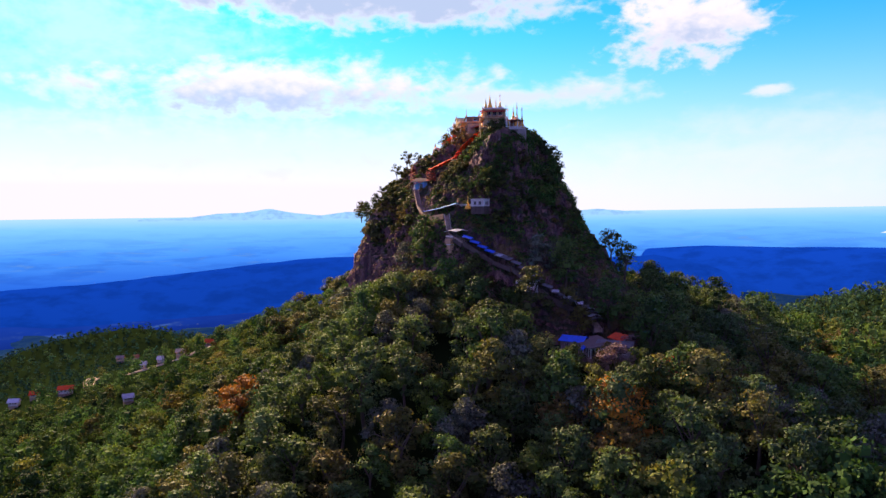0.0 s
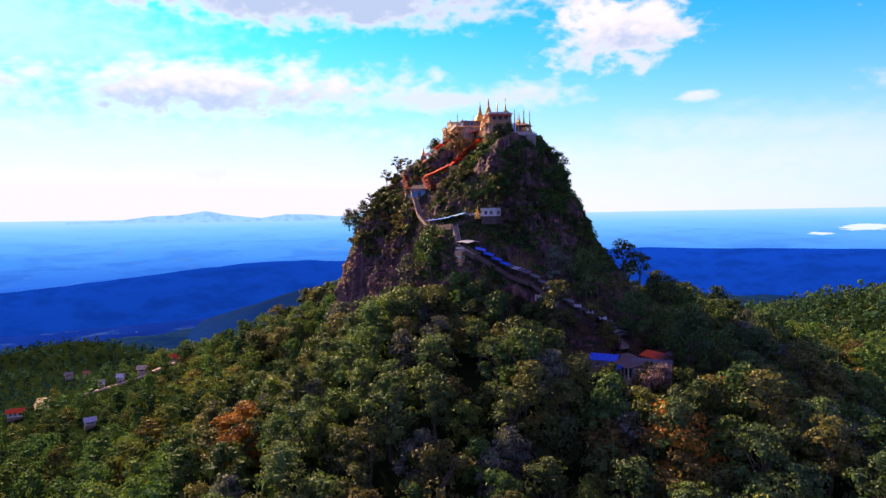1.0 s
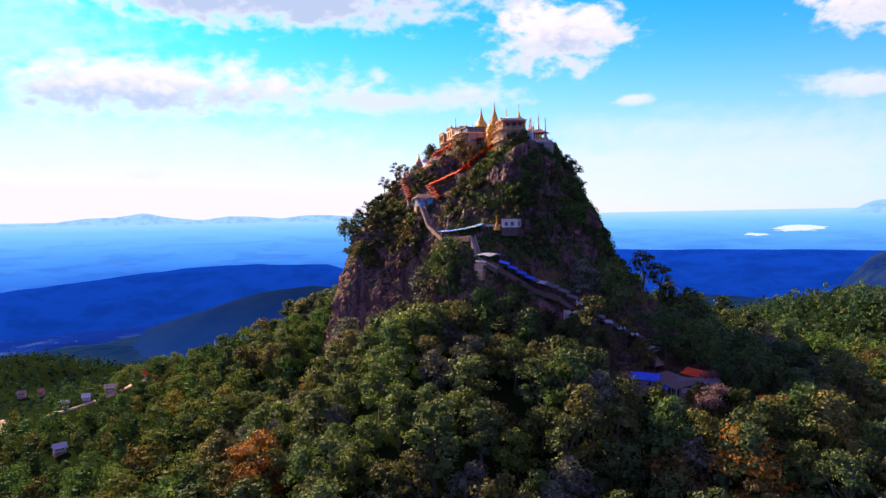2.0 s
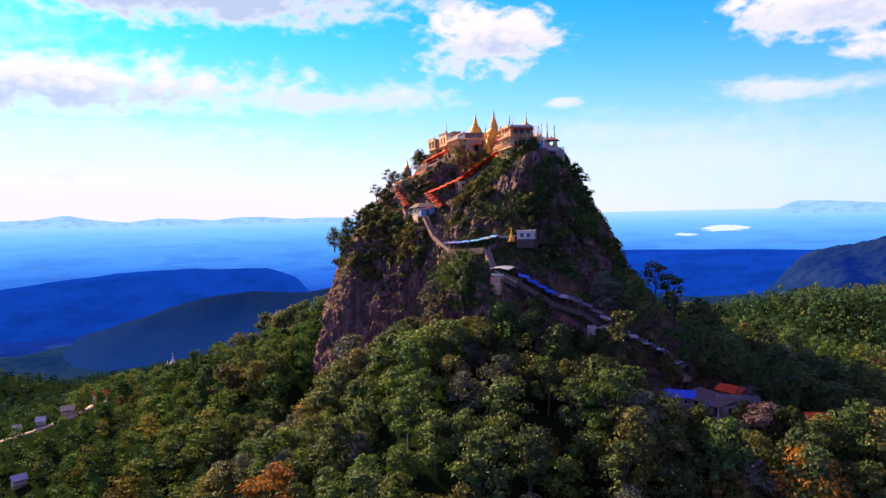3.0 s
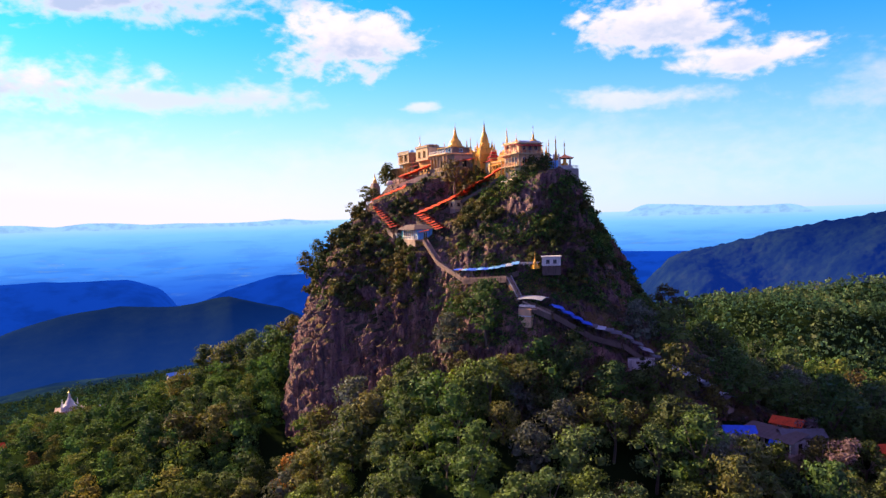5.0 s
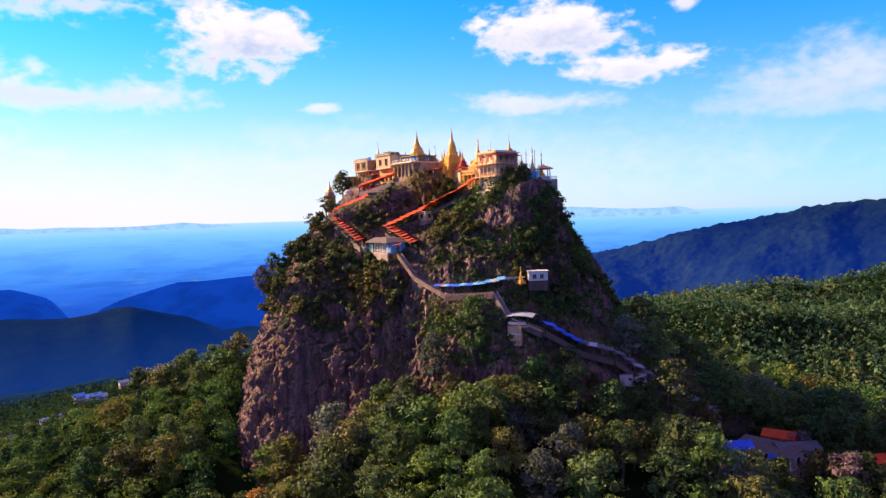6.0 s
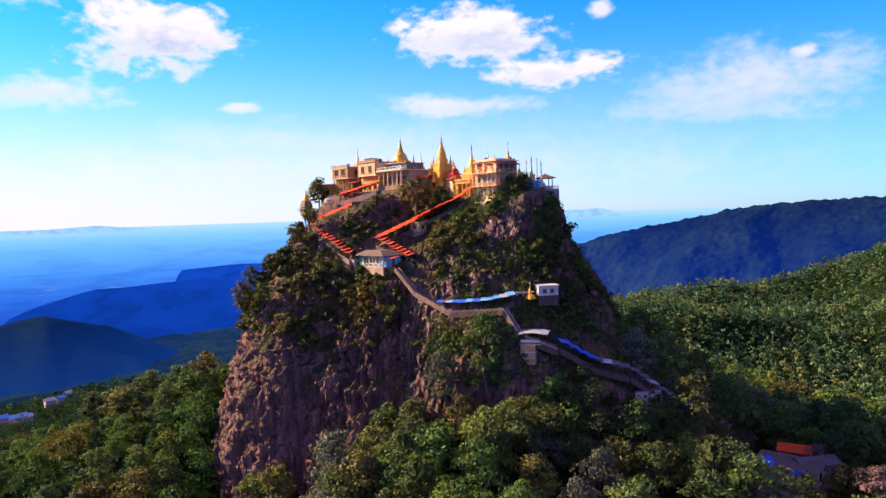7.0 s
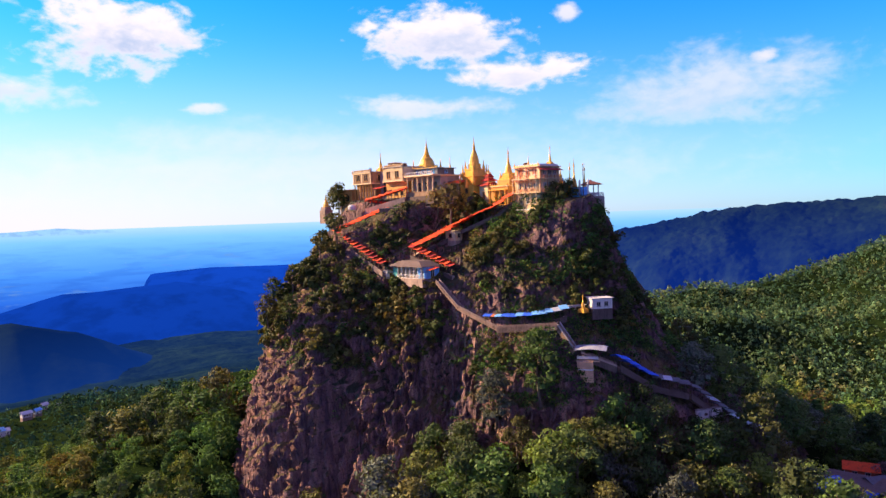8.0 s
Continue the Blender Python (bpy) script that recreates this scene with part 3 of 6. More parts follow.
def ground_sheet(name, k0, k1, rows, mat, label):
    na = 320
    ang = np.radians(np.linspace(0, 360, na, endpoint=False))
    cut = cut_radius(ang)
    k = np.linspace(0, 1, rows)
    R = (k0(cut)[None, :] + (k1(cut) - k0(cut))[None, :] * (k ** 1.6)[:, None])
    A = np.broadcast_to(ang, R.shape)
    X, Y = HX + R * np.cos(A), HY + R * np.sin(A)
    ob = new(name, grid_mesh(name, np.stack([X, Y, ground_z(X, Y)], -1), mat, True))
    return tagged(ob, label, "ground", kind="structure")


GROUND = forest_material("ground_cover", [(0.023, 0.046, 0.013), (0.034, 0.062, 0.015), (0.043, 0.074, 0.018), (0.058, 0.068, 0.021)], 0.02, 0.0, 0.0)
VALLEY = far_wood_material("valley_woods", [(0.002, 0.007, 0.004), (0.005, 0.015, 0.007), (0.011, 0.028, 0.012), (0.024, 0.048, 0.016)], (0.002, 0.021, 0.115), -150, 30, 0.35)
ground_sheet("ground", lambda c: 0 * c, lambda c: c, 130, GROUND, "wooded slopes and valley floor below the rock")
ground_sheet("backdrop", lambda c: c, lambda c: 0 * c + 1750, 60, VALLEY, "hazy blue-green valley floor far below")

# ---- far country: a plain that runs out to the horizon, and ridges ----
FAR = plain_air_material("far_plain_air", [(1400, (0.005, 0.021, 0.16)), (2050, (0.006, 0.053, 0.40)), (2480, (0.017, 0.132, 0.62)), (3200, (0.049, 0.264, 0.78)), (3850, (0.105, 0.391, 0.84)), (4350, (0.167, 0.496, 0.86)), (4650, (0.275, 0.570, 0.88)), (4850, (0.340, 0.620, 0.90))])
# cloud shadow and haze of the far ridges are set by these colours
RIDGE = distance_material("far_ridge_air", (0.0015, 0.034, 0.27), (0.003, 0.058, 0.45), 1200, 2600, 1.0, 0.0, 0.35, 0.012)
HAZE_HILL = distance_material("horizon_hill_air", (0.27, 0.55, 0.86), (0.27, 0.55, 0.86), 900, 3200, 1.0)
# dark crowns and blue glow paint in the great hill's cloud shadow and haze
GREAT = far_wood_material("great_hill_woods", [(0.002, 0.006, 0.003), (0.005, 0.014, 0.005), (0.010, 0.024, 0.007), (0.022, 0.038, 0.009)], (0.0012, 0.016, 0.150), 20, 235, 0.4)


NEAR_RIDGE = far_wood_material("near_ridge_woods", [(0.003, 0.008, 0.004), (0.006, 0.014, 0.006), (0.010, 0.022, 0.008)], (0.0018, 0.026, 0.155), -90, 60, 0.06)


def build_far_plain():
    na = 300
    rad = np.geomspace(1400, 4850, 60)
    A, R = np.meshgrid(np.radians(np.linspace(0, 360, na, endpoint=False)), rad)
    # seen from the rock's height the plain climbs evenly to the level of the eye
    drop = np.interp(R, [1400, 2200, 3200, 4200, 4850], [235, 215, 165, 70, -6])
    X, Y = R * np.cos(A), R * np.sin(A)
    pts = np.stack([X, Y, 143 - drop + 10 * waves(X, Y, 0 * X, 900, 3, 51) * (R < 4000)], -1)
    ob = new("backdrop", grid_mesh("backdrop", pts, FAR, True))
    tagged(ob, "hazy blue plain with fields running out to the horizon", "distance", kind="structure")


build_far_plain()


def ridge(azimuth, spread, dist, crest, seed, mat, label, depth=320.0, wobble=4.0, foot=-110.0, fade=0.3):
    """A long far ridge: azimuth and spread in degrees clockwise from +y, crest heights along it."""
    n = 160 if mat != GREAT else 520
    a = np.radians(np.linspace(azimuth - spread, azimuth + spread, n))
    s = np.linspace(0, 1, n)
    along = s * 2 * radians(spread) * dist
    ends = np.clip(np.minimum(s, 1 - s) / fade, 0, 1)
    ends = ends * ends * (3 - 2 * ends)
    top = np.interp(s, np.linspace(0, 1, len(crest)), crest) + wobble * waves(along, 0 * s, 0 * s, 420, 4, seed)
    rows = []
    for k in np.linspace(-1, 1, 33 if mat != GREAT else 90):
        fall = (1 - abs(k) ** 1.3) * ends
        rr = dist + k * depth + 30 * waves(along, 0 * s + k * 300, 0 * s, 300, 3, seed + 1) * (1 - abs(k))
        rows.append(np.stack([np.sin(a) * rr - 60, np.cos(a) * rr + 60, foot + (top - foot) * fall + 6 * waves(along, 0 * s + k * depth, 0 * s, 130, 4, seed + 2) * fall * abs(k) ** 0.5 + (3.0 * waves(along, 0 * s + k * depth, 0 * s, 26, 2, seed + 3) + 22 * waves(along, 0 * s + k * depth, 0 * s, 260, 3, seed + 4) * (1 - (1 - abs(k)) ** 6) if mat == GREAT else 0)], -1))
    ob = new("backdrop", grid_mesh("ridge", np.stack(rows), mat))
    tagged(ob, label, "ridge", kind="structure")


ridge(-15, 21, 1900, [-40, -28, -26, -8, 4, 20, 25, 18, -40], 61, RIDGE, "dark blue wooded ridge with cloud shadow painted in, far off", 360, 3.0, -110.0, 0.08)
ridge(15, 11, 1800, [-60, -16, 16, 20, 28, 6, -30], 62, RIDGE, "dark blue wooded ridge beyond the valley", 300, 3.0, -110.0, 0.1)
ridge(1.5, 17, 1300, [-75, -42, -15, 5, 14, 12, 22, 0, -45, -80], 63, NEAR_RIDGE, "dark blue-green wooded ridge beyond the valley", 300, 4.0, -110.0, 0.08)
ridge(37, 21, 2300, [15, 30, 24, 24, 23, 24, 24, 25], 65, RIDGE, "dark blue wooded ridge with shadow painted in, beyond the rock", 520, 1.5, -110.0, 0.04)
ridge(80, 44, 1450, [30, 68, 112, 146, 161, 169, 174, 186, 190, 200, 200, 180, 150], 71, GREAT, "great dark wooded hill with cloud shadow painted in", 420, 3.0, -110.0, 0.07)
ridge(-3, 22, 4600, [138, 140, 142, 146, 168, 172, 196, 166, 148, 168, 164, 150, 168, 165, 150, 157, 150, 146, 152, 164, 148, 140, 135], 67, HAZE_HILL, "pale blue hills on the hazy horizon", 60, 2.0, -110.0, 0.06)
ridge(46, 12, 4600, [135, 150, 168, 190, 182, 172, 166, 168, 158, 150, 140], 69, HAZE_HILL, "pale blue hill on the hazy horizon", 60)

# ---- trees ----
def leaf_quads(rng, centre, radii, count, size):
    """Leaf sprays on the shell of one clump: bent outward, of uneven size."""
    d = rng.normal(size=(count, 3))
    d /= np.linalg.norm(d, axis=1)[:, None]
    d[:, 2] = np.where(d[:, 2] < -0.35, -d[:, 2], d[:, 2])
    p = np.array(centre) + d * np.array(radii) * rng.uniform(0.72, 1.06, (count, 1))
    nrm = d + rng.normal(scale=0.55, size=(count, 3))
    nrm /= np.linalg.norm(nrm, axis=1)[:, None]
    ref = rng.normal(size=(count, 3))
    u = np.cross(nrm, ref)
    u /= np.linalg.norm(u, axis=1)[:, None]
    v = np.cross(nrm, u)
    s = size * rng.uniform(0.55, 1.35, (count, 1))
    return np.stack([p - u * s, p - v * s * 0.6 - nrm * s * 0.1, p + u * s * 1.1, p + v * s * 0.6 - nrm * s * 0.15], 1)


def clump_quads(rng, centre, radii, n):
    """The dense inner leaves of a clump: a rough, dented body under the outer sprays."""
    g = np.linspace(-1, 1, n + 1)
    u, v = np.meshgrid(g, g)
    faces = []
    for axis in range(3):
        for side in (-1, 1):
            p = np.stack(np.roll([np.full_like(u, side), u * side, v], axis, axis=0), -1)
            faces.append(np.stack([p[:-1, :-1], p[:-1, 1:], p[1:, 1:], p[1:, :-1]], 2).reshape(-1, 4, 3))
    q = np.concatenate(faces)
    q = q / np.linalg.norm(q, axis=2)[..., None]
    k = rng.uniform(0, 6.28, 3)
    dent = 1 + 0.22 * np.sin(q[..., 0] * 5 + k[0]) * np.sin(q[..., 1] * 5 + k[1]) + 0.15 * np.sin(q[..., 2] * 7 + k[2])
    return np.array(centre) + q * dent[..., None] * np.array(radii)


def crown_quads(rng, height, width, lobes, per_lobe, leaf, low=0.35, core=1, plump=1.0, core_size=0.58):
    out = []
    for i in range(lobes):
        a = rng.uniform(0, 6.28)
        f = rng.uniform(0, 1)
        h = low + (0.97 - low) * (i + 0.5) / lobes
        reach = width * 0.5 * math.sin(math.pi * min(0.93, 0.22 + 0.72 * (h - low) / (1 - low))) * (0.35 + 0.65 * f)
        r = width * rng.uniform(0.12, 0.25) * plump * min(1.0, (17.0 / lobes) ** 0.4)
        c = (math.cos(a) * reach * 0.85, math.sin(a) * reach * 0.85, h * height - r * 0.5)
        flat_r = r * rng.uniform(0.6, 0.85)
        out.append(leaf_quads(rng, c, (r, r, flat_r), per_lobe, leaf))
        if core:
            out.append(clump_quads(rng, c, (r * core_size, r * core_size, flat_r * core_size), core))
    return np.concatenate(out)


def trunk_bm(rng, height, thick, limbs, spread):
    bm = bmesh.new()

    def limb(p, q, r0, r1, n=6):
        way = (q - p).normalized()
        side = way.orthogonal().normalized()
        other = way.cross(side)
        rings = []
        for t, r in ((0.0, r0), (0.5, (r0 + r1) / 2), (1.0, r1)):
            c = p.lerp(q, t) + (side * 0.06 * height * 0.2 if t == 0.5 else Vector())
            rings.append([bm.verts.new(c + (side * math.cos(k * 2 * math.pi / n) + other * math.sin(k * 2 * math.pi / n)) * r) for k in range(n)])
        for a, b in zip(rings, rings[1:]):
            for k in range(n):
                bm.faces.new((a[k], a[(k + 1) % n], b[(k + 1) % n], b[k]))

    lean = Vector((rng.uniform(-0.06, 0.06), rng.uniform(-0.06, 0.06), 0)) * height
    mid = Vector((0, 0, height * 0.5)) + lean
    limb(Vector((0, 0, -1.2)), mid, thick, thick * 0.6)
    for i in range(limbs):
        a = i * 6.28 / limbs + rng.uniform(-0.4, 0.4)
        s = mid * rng.uniform(0.65, 1.0)
        e = Vector((math.cos(a) * spread * rng.uniform(0.5, 0.95), math.sin(a) * spread * rng.uniform(0.5, 0.95), height * rng.uniform(0.65, 0.92)))
        limb(s, e, thick * 0.42, thick * 0.1, 5)
    return bm


def make_tree(seed, label, height, width, lobes, per_lobe, leaf, leaf_mat, limbs=5, low=0.22):
    rng = np.random.RandomState(seed)
    t = thing("tree", label, "tree", 0, 0, -500)
    part("trunk", trunk_bm(rng, height, height * 0.022 + 0.08, limbs, width * 0.4), BARK, t)
    part("crown", quads_mesh("crown", crown_quads(rng, height, width, lobes, per_lobe, leaf, low, 1, 1.18, 0.46), leaf_mat), None, t)
    return t


class Planter:
    """Sets out copies of a few model trees; the first spot takes the model itself."""

    def __init__(self, models):
        self.models, self.used = models, set()

    def plant(self, i, x, y, z, turn, size):
        ob = self.models[i]
        m = pose(x, y, z, 0, 0, turn) @ Matrix.Scale(size, 4)
        if i not in self.used:
            self.used.add(i)
            ob.matrix_world = m
            return ob
        new_ob = copy_thing(ob, m)
        new_ob.scale = (size, size, size)
        return new_ob


BROAD = "broad-leaved tree with a dense dark green crown on the wooded slope"
KINDS = [
    make_tree(1, BROAD, 13, 11, 27, 70, 0.29, LEAF),
    make_tree(2, BROAD, 11, 11.5, 27, 70, 0.29, LEAF),
    make_tree(3, BROAD, 15, 11, 28, 70, 0.29, LEAF),
    make_tree(4, "tall forest tree with an open uneven green crown", 16, 10, 25, 66, 0.29, LEAF, 6, 0.33),
    make_tree(5, "tree with pale grey-green leaves on the wooded slope", 12, 10, 25, 68, 0.27, LEAF_GREY),
    make_tree(6, "tree turning orange and brown among the green forest", 12, 11, 25, 68, 0.28, LEAF_ORANGE),
    make_tree(7, "fresh yellow-green tree standing on the slope", 10, 9.5, 24, 66, 0.28, LEAF_FRESH),
]
planter = Planter(KINDS)
rng = np.random.RandomState(77)


def scatter(n, xr, yr, gap, keep, seed, tries=14):
    """Random spots at least gap apart, where keep(x, y) holds for arrays."""
    r = np.random.RandomState(seed)
    xs, ys = r.uniform(*xr, n * tries), r.uniform(*yr, n * tries)
    ok = keep(xs, ys)
    grid, out = {}, []
    for x, y in zip(xs[ok].tolist(), ys[ok].tolist()):
        k = (int(x // gap), int(y // gap))
        if any((x - a) ** 2 + (y - b) ** 2 < gap * gap for i in (-1, 0, 1) for j in (-1, 0, 1) for a, b in grid.get((k[0] + i, k[1] + j), ())):
            continue
        grid.setdefault(k, []).append((x, y))
        out.append((x, y))
        if len(out) >= n:
            break
    return out


# circles (x, y, radius) kept free of trees: the stairway, the roofs at its foot, roads and yards
CLEAR = [(x, y, 5.0) for x, y, _ in WAY_LOW + WAY_MID] + [(40, 222, 6), (28, 224, 6), (19, 230, 6), (37, 204, 10), (46, 197, 9), (41, 210, 8), (52, 205, 8), (30, 206, 6), (36, 212, 8)]
CLEAR += [(-182, 404, 7), (-174, 403, 7), (-163, 402, 8), (-153, 404, 8), (-143, 407, 7), (-137, 414, 7), (-140, 421, 9), (-165, 394, 7), (-152, 396, 7), (-178, 395, 6), (-203, 380, 9), (-203, 370, 8), (-200, 400, 6), (-205, 415, 6), (-211, 428, 6), (-237, 392, 9), (-155, 347, 6), (-50, 313, 7), (-49, 303, 6), (-53, 308, 6)]
CLEAR += [(-116, 514, 10), (-114, 502, 8), (-98, 533, 9), (-82, 561, 8), (-72, 581, 8), (-43, 673, 16), (-45, 660, 14), (-225, 506, 10), (-12, 727, 12), (-33, 680, 10), (11, 777, 12), (32, 821, 12)]

for hx, hy, hr in ((-207, 388, 9), (-237, 392, 9), (-152, 409, 8), (-165, 407, 8), (-140, 419, 9), (-116, 514, 10), (-206, 418, 6), (-155, 347, 6), (-43, 673, 14), (-98, 533, 8)):
    way = Vector((-60 - hx, 70 - hy)).normalized()
    CLEAR += [(hx + way.x * k, hy + way.y * k, hr) for k in (8, 15)]

for hx, hy in ((-43, 673), (-98, 533), (-12, 727), (-116, 514), (-152, 409), (-207, 388)):
    for ex, ey in ((-131, 141), (-84, 61)):
        way = Vector((ex - hx, ey - hy)).normalized()
        CLEAR += [(hx + way.x * k, hy + way.y * k, 5) for k in (10, 18)]
for hx, hy in ((37, 203), (46, 196), (57, 203), (66, 190)):
    for ex, ey in ((-131, 141), (-84, 61)):
        way = Vector((ex - hx, ey - hy)).normalized()
        CLEAR += [(hx + way.x * k, hy + way.y * k, 4.6) for k in (5, 10)]


def wooded(x, y):
    ok = np.ones(len(x), bool)
    for a, b, c in CLEAR:
        ok &= (x - a) ** 2 + (y - b) ** 2 > c * c
    near = np.hypot(x - CX, y - CY) < 130
    g, t = ground_z(x, y), np.full(len(x), -99.0)
    t[near] = rock_top(x[near], y[near])
    a = np.degrees(np.arctan2(y - CY, x - CX)) % 360
    front = (a > 222) & (a < 345)
    foot = np.where(a < 285, 114, 98)
    return ok & ((t < g + 1.5) | (front & (t < foot) & (t < g + 26)))


def floor_z(x, y):
    x, y = np.atleast_1d(np.asarray(x, dtype=float)), np.atleast_1d(np.asarray(y, dtype=float))
    z = ground_z(x, y)
    near = np.hypot(x - CX, y - CY) < 130
    z[near] = np.maximum(z[near], rock_top(x[near], y[near]))
    return z


def is_near(x, y):
    return (x > -78) & (x < 112) & (y > 138) & (y < 300) & (np.hypot(x - HX, y - HY) < 172)


near_spots = scatter(300, (-78, 112), (138, 300), 7.2, lambda x, y: wooded(x, y) & is_near(x, y), 5)
near_z = floor_z([s[0] for s in near_spots], [s[1] for s in near_spots])
for (x, y), g in zip(near_spots, near_z):
    u = rng.uniform()
    i = 5 if u < 0.012 else 4 if u < 0.13 else 6 if u < 0.23 else int(rng.randint(0, 4))
    big = rng.uniform(0.85, 1.3) if y > 200 else rng.uniform(0.9, 1.45)
    planter.plant(i, x, y, float(g) - 0.5, rng.uniform(0, 360), big)
# the trees that stand out
for i, x, y, size in ((5, 40, 162.5, 1.6), (5, -63, 219, 1.6), (5, -62, 211, 1.3), (3, 57, 169, 1.3), (2, 66, 173, 1.25), (0, 50, 171, 1.3), (4, 1.5, 168.5, 1.05), (6, 34.5, 191, 1.05), (6, 10, 192, 1.1), (4, 6, 172, 1.15), (5, 72, 160, 0.9)):
    planter.plant(i, x, y, float(floor_z(x, y)[0]) - 0.5, i * 50 + x, size)


for x, y, top, i in ((-36, 266, 105, 4), (-33, 261, 101, 4), (-41, 260, 98, 1), (-17.7, 262, 109, 4), (-18, 236.6, 112, 6), (-15, 232, 113, 0), (-24, 246, 108, 1), (-10, 238.5, 112, 2), (-28, 253, 105, 0), (-7, 229, 112, 1), (-31, 243, 104, 2), (-22, 255, 107, 3), (-3, 234, 113, 0), (3, 229, 113, 2), (-62, 334, 92, 2), (-71, 344, 91, 0), (-59, 322, 91, 3), (-77, 331, 86, 1), (-86, 341, 85, 2), (-66, 326, 88, 0), (-49, 373, 103, 0), (-60, 386, 99, 2), (-38, 368, 107, 3), (-30, 362, 111, 0), (-44, 380, 104, 2), (-54, 378, 100, 1), (-38, 357, 106, 1), (-47, 360, 102, 2)):
    z = float(floor_z(x, y)[0]) - 0.5
    planter.plant(i, x, y, z, 37 * x, max(0.5, (top - z) / (13, 11, 15, 16, 12, 12, 10)[i]))


DRY = Planter([make_tree(46, "large spreading tree with a dry yellow-brown crown", 13, 14, 26, 62, 0.34, LEAF_DRY)])
for x, y, size in ((137, 243, 1.25), (128, 236, 0.95), (147, 250, 1.1), (118, 214, 0.9), (28, 168.5, 1.1), (68, 179, 1.2), (38, 155, 1.15)):
    DRY.plant(0, x, y, float(floor_z(x, y)[0]) - 0.5, 5 * x, size)


def forest_stuff(name, label, spots, seed, lobes, per_lobe, leaf, mat, hw, sizes, core=0, low=0.25):
    """Many trees in one mesh: eight model crowns, turned and sized for each spot."""
    r = np.random.RandomState(seed)
    models = [crown_quads(np.random.RandomState(seed + k), hw[0] * r.uniform(0.8, 1.25), hw[1] * r.uniform(0.85, 1.15), lobes, per_lobe, leaf * r.uniform(0.85, 1.15), low, core, 1.3, 0.45) for k in range(8)]
    out, own = [], []
    zs = floor_z([s[0] for s in spots], [s[1] for s in spots])
    for (x, y), z in zip(spots, zs):
        q = models[r.randint(8)]
        a, s = r.uniform(0, 6.28), r.uniform(*sizes) * (0.66 if x < 0 and y > 290 and math.hypot(x - HX, y - HY) > 138 else 0.8 if x < -30 and y > 325 else 1.0)
        c, n = math.cos(a) * s, math.sin(a) * s
        out.append(np.stack([q[..., 0] * c - q[..., 1] * n + x, q[..., 0] * n + q[..., 1] * c + y, q[..., 2] * s * r.uniform(0.85, 1.2) + z - 0.5], -1))
        own.append(np.full(q.shape[0] * 4, r.uniform()))
    me = quads_mesh(name, np.concatenate(out), mat)
    me.attributes.new("tree", "FLOAT", "POINT").data.foreach_set("value", np.concatenate(own).astype(np.float32))
    return tagged(new(name, me), label, "forest", kind="stuff")


def is_slope(x, y):
    return (x > -150) & (x < -38) & (y > 120) & (y < 460) & ~is_near(x, y)


def in_ring(x, y):
    return ~is_near(x, y) & wooded(x, y) & ~((y > 335) & (x > 20) & (x < 150)) & (np.hypot(x - HX, y - HY) < 230)


slope_spots = scatter(520, (-150, -38), (120, 460), 7.6, lambda x, y: is_slope(x, y) & in_ring(x, y), 16)
forest_stuff("forest", "tall mixed green trees on the western slope", slope_spots, 400, 14, 54, 0.42, FOREST_LEAF, (13, 11), (0.8, 1.3), 1)
def is_east(x, y):
    return (x > 52) & (x < 158) & (y > 185) & (y < 335) & ~is_near(x, y)


east_spots = scatter(460, (52, 158), (185, 335), 5.8, lambda x, y: is_east(x, y) & in_ring(x, y), 17)
forest_stuff("forest", "dense dark green trees on the eastern shoulder below the rock", east_spots, 500, 10, 30, 0.52, FOREST_LEAF, (12, 10), (0.75, 1.2), 1)
ring_spots = scatter(800, (-240, 245), (95, 500), 7.8, lambda x, y: in_ring(x, y) & ~is_slope(x, y) & ~is_east(x, y), 6)
forest_stuff("forest", "mixed green forest on the slopes round the rock", ring_spots, 100, 10, 36, 0.54, FOREST_LEAF, (11.5, 10.5), (0.8, 1.35), 1)
hill_spots = scatter(10500, (150, 900), (90, 900), 4.5, lambda x, y: (np.hypot(x - HX, y - HY) > 205) & (y < 420 + 0.6 * x) & (y > 110 + 0.22 * x), 7)
forest_stuff("forest", "sunlit green forest on the shoulder of the hill", hill_spots, 200, 3, 10, 0.76, HILL_LEAF, (6.4, 6.4), (0.7, 1.4))
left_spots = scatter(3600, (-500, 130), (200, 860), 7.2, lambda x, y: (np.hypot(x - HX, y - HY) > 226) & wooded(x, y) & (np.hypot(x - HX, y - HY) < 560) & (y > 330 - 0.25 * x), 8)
forest_stuff("forest", "scattered valley woods with bluish haze in their leaf colour", left_spots, 300, 4, 9, 0.95, VALLEY_LEAF, (7.5, 8.0), (0.7, 1.3))


# ---- shrubs and trees on the rock ----
def make_shrub(seed, label, width, height, lobes, mat):
    rng2 = np.random.RandomState(seed)
    t = thing("shrub", label, "shrub", 0, 0, -500, 0, "shrubs on the rock")
    part("crown", quads_mesh("shrub_crown", crown_quads(rng2, height, width, lobes, 60, 0.26, 0.05), mat), None, t)
    part("stem", trunk_bm(rng2, height * 0.7, 0.09, 3, width * 0.3), BARK, t)
    return t


SHRUBS = Planter([
    make_shrub(21, "dark green shrub growing on a rock ledge", 4.2, 3.0, 6, LEAF_BUSH),
    make_shrub(22, "dense green shrub clinging to the rock", 3.4, 2.4, 5, LEAF_BUSH),
    make_shrub(23, "low spreading shrub on the rock", 5.0, 2.4, 7, LEAF_BUSH),
    make_shrub(24, "dry yellowish shrub on a grassy ledge", 3.4, 1.8, 5, LEAF_DRY),
])


